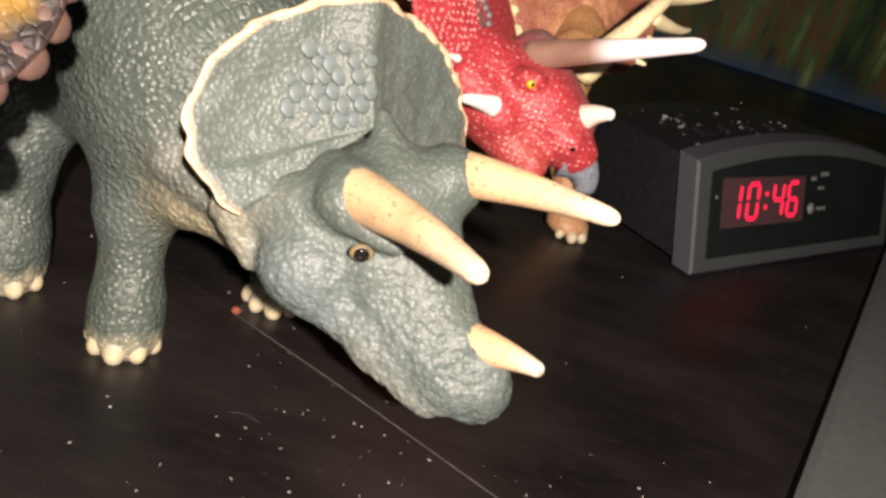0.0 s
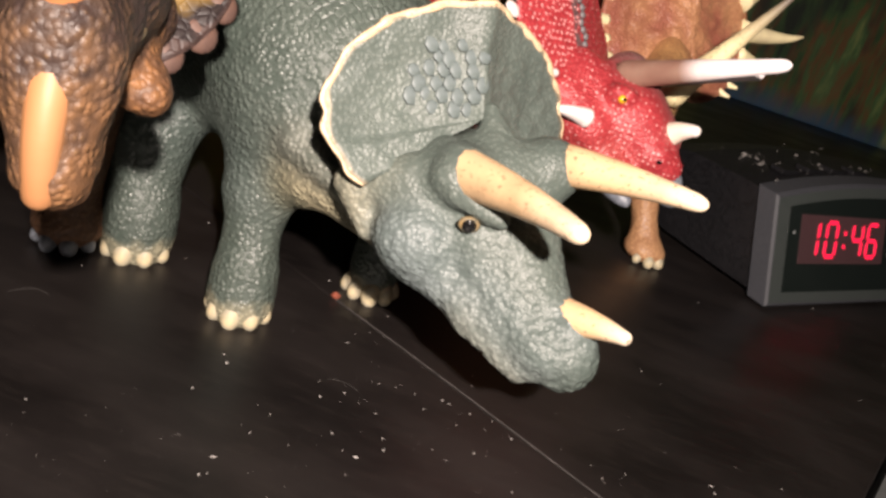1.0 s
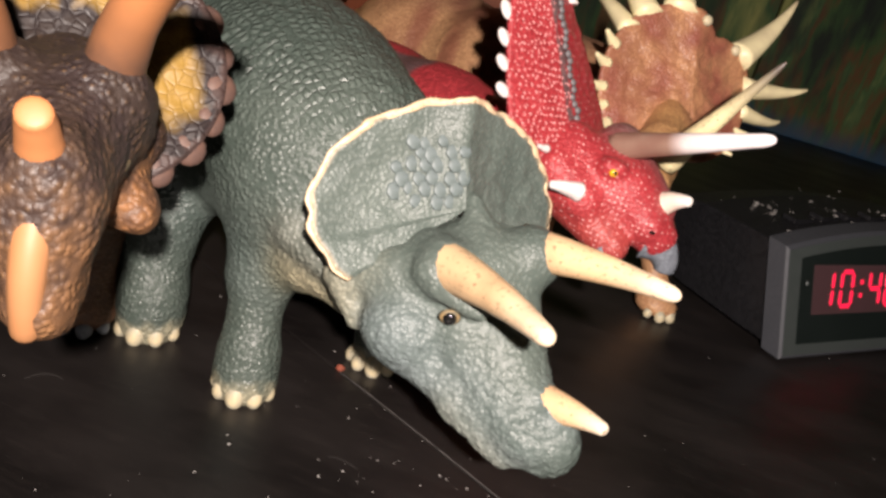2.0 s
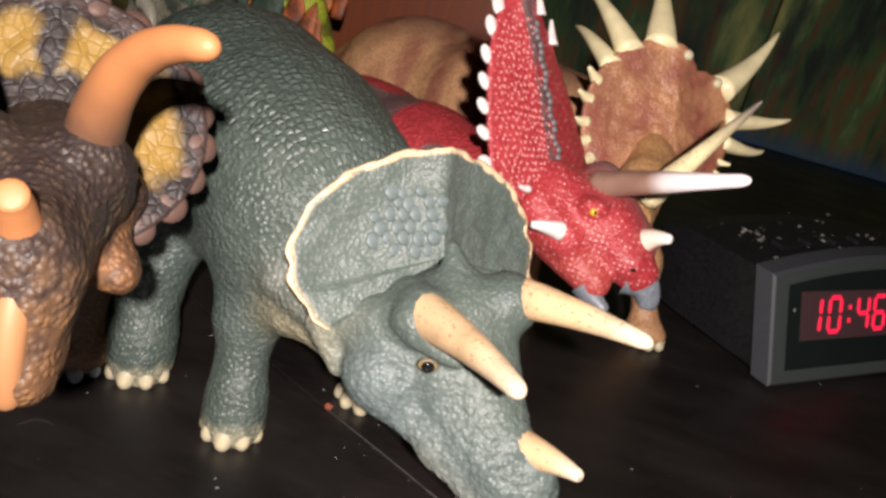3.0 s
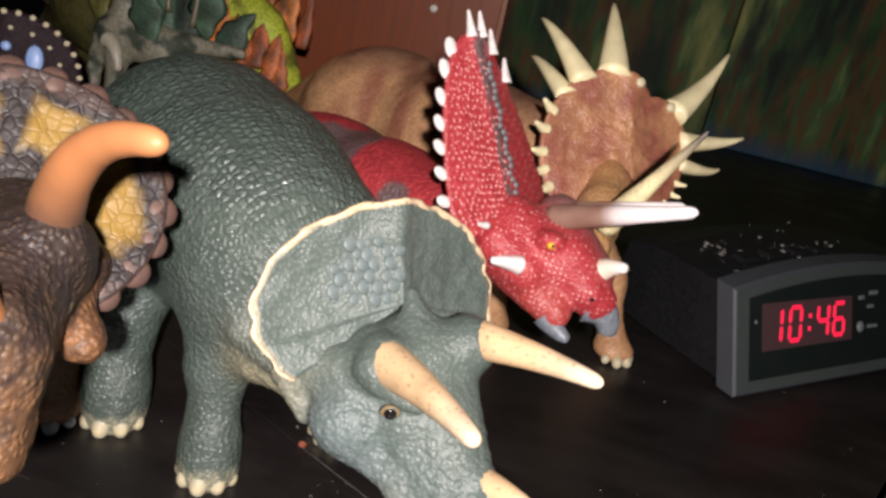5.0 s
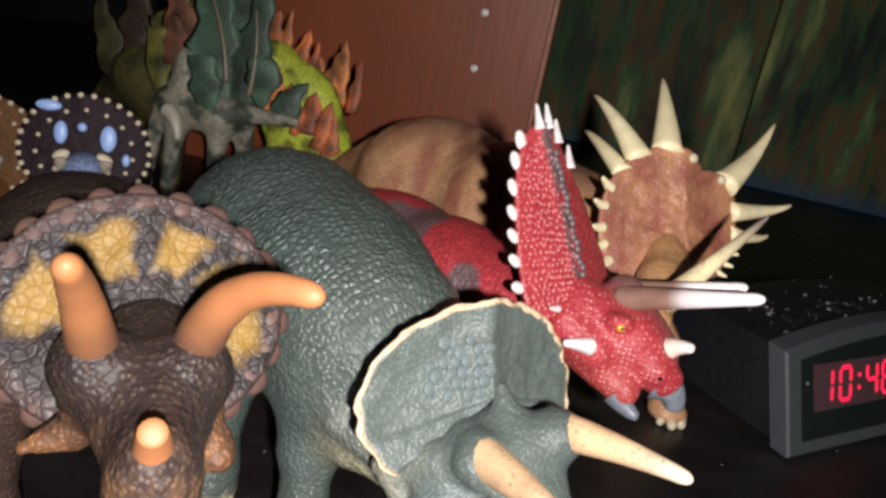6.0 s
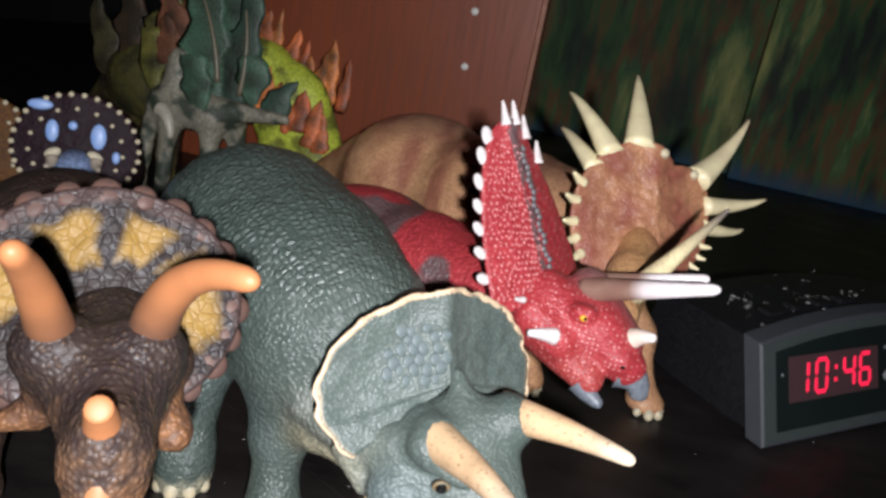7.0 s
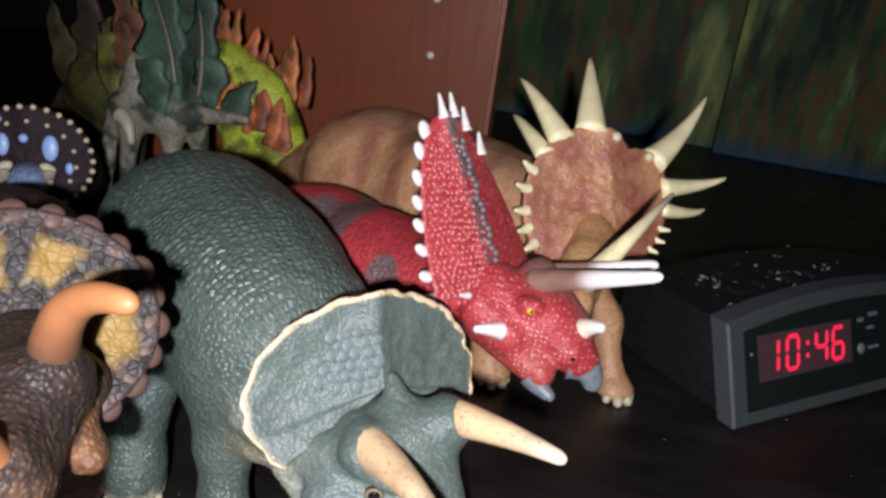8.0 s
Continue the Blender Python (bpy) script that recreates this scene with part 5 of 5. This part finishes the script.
def grey_green_toy():
    t = thing("toy_plated_dinosaur", (-0.215, 0.465, 0), "grey toy dinosaur with tall dark green plates", "toy dinosaur", GROUP)
    w = (0.30, 0.28, 0.21)
    body = [
        limb((-0.236, 0.466, 0.078), (-0.158, 0.464, 0.083), 0.0115, 0.0055, w), ball((-0.236, 0.466, 0.096), (0.010, 0.010, 0.019), w),
        ball((-0.222, 0.467, 0.074), (0.020, 0.013, 0.012), w), limb((-0.248, 0.464, 0.078), (-0.256, 0.460, 0.040), 0.0080, 0.0055, w),
        limb((-0.256, 0.460, 0.040), (-0.254, 0.455, 0.007), 0.0058, 0.0068, w), limb((-0.236, 0.460, 0.070), (-0.238, 0.456, 0.007), 0.0078, 0.0062, w),
        limb((-0.208, 0.462, 0.070), (-0.206, 0.458, 0.007), 0.0080, 0.0064, w), limb((-0.196, 0.474, 0.072), (-0.192, 0.478, 0.007), 0.0080, 0.0064, w),
    ]
    hang("body", melt("body", body, FAR_SKIN, 0.002, 0.004, 0.0006, blotch((0.020, 0.040, 0.028))), t)
    green, dark, rust = (0.060, 0.125, 0.080), (0.032, 0.072, 0.050), (0.21, 0.075, 0.038)
    for a, b, wide, tone in (((-0.214, 0.466, 0.080), (-0.230, 0.474, 0.170), 0.017, green), ((-0.200, 0.468, 0.082), (-0.192, 0.476, 0.165), 0.015, dark), ((-0.238, 0.472, 0.090), (-0.262, 0.482, 0.160), 0.013, rust), ((-0.172, 0.468, 0.082), (-0.156, 0.472, 0.108), 0.008, dark), ((-0.205, 0.478, 0.12), (-0.212, 0.486, 0.200), 0.014, green), ((-0.222, 0.458, 0.112), (-0.212, 0.455, 0.072), 0.011, green), ((-0.186, 0.466, 0.118), (-0.180, 0.462, 0.086), 0.010, green), ((-0.244, 0.470, 0.100), (-0.250, 0.474, 0.132), 0.010, rust)):
        leaf("plate", a, b, wide, 0.0028, FAR_SKIN, tone, t, "dark green upright plate")
    for a, b in (((-0.204, 0.459, 0.098), (-0.222, 0.464, 0.150)), ((-0.190, 0.462, 0.092), (-0.194, 0.469, 0.145))):
        horn("rib", a, (np.array(a) + b) / 2 + vec(0.006, -0.001, 0), b, 0.0020, 0.0008, HORN, (0.12, 0.11, 0.07), None, t, "pale raised rib")
    horn("tusk", (-0.238, 0.452, 0.074), (-0.229, 0.448, 0.073), (-0.2265, 0.446, 0.058), 0.0056, 0.0024, HORN, (0.42, 0.39, 0.31), None, t, "pale curved tusk")


grey_green_toy()


def olive_toy():
    t = thing("toy_olive_dinosaur", (-0.285, 0.50, 0), "olive and rust toy dinosaur with upright plates, shade put into its dark colours", "toy dinosaur", GROUP)
    # body and plate colours kept near black: the dim corner's shade is painted in
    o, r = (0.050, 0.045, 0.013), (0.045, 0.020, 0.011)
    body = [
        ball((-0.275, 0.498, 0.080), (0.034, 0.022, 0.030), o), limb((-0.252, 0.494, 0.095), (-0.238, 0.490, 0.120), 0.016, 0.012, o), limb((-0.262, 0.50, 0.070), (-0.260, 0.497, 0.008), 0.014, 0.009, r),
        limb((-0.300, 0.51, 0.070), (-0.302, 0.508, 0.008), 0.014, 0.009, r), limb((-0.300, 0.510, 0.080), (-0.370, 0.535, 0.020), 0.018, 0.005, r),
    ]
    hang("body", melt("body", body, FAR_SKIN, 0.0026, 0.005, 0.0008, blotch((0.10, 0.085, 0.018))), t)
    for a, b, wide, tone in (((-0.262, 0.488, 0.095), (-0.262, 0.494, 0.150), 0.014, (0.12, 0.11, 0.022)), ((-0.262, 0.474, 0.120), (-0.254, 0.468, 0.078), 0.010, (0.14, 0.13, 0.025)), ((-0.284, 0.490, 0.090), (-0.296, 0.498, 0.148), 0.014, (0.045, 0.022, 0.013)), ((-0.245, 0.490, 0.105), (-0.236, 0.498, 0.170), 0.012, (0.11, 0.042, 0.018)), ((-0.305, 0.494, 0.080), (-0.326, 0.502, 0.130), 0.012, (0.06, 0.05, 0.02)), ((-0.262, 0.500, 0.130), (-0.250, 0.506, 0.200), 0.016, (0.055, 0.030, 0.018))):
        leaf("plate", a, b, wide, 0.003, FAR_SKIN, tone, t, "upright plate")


olive_toy()
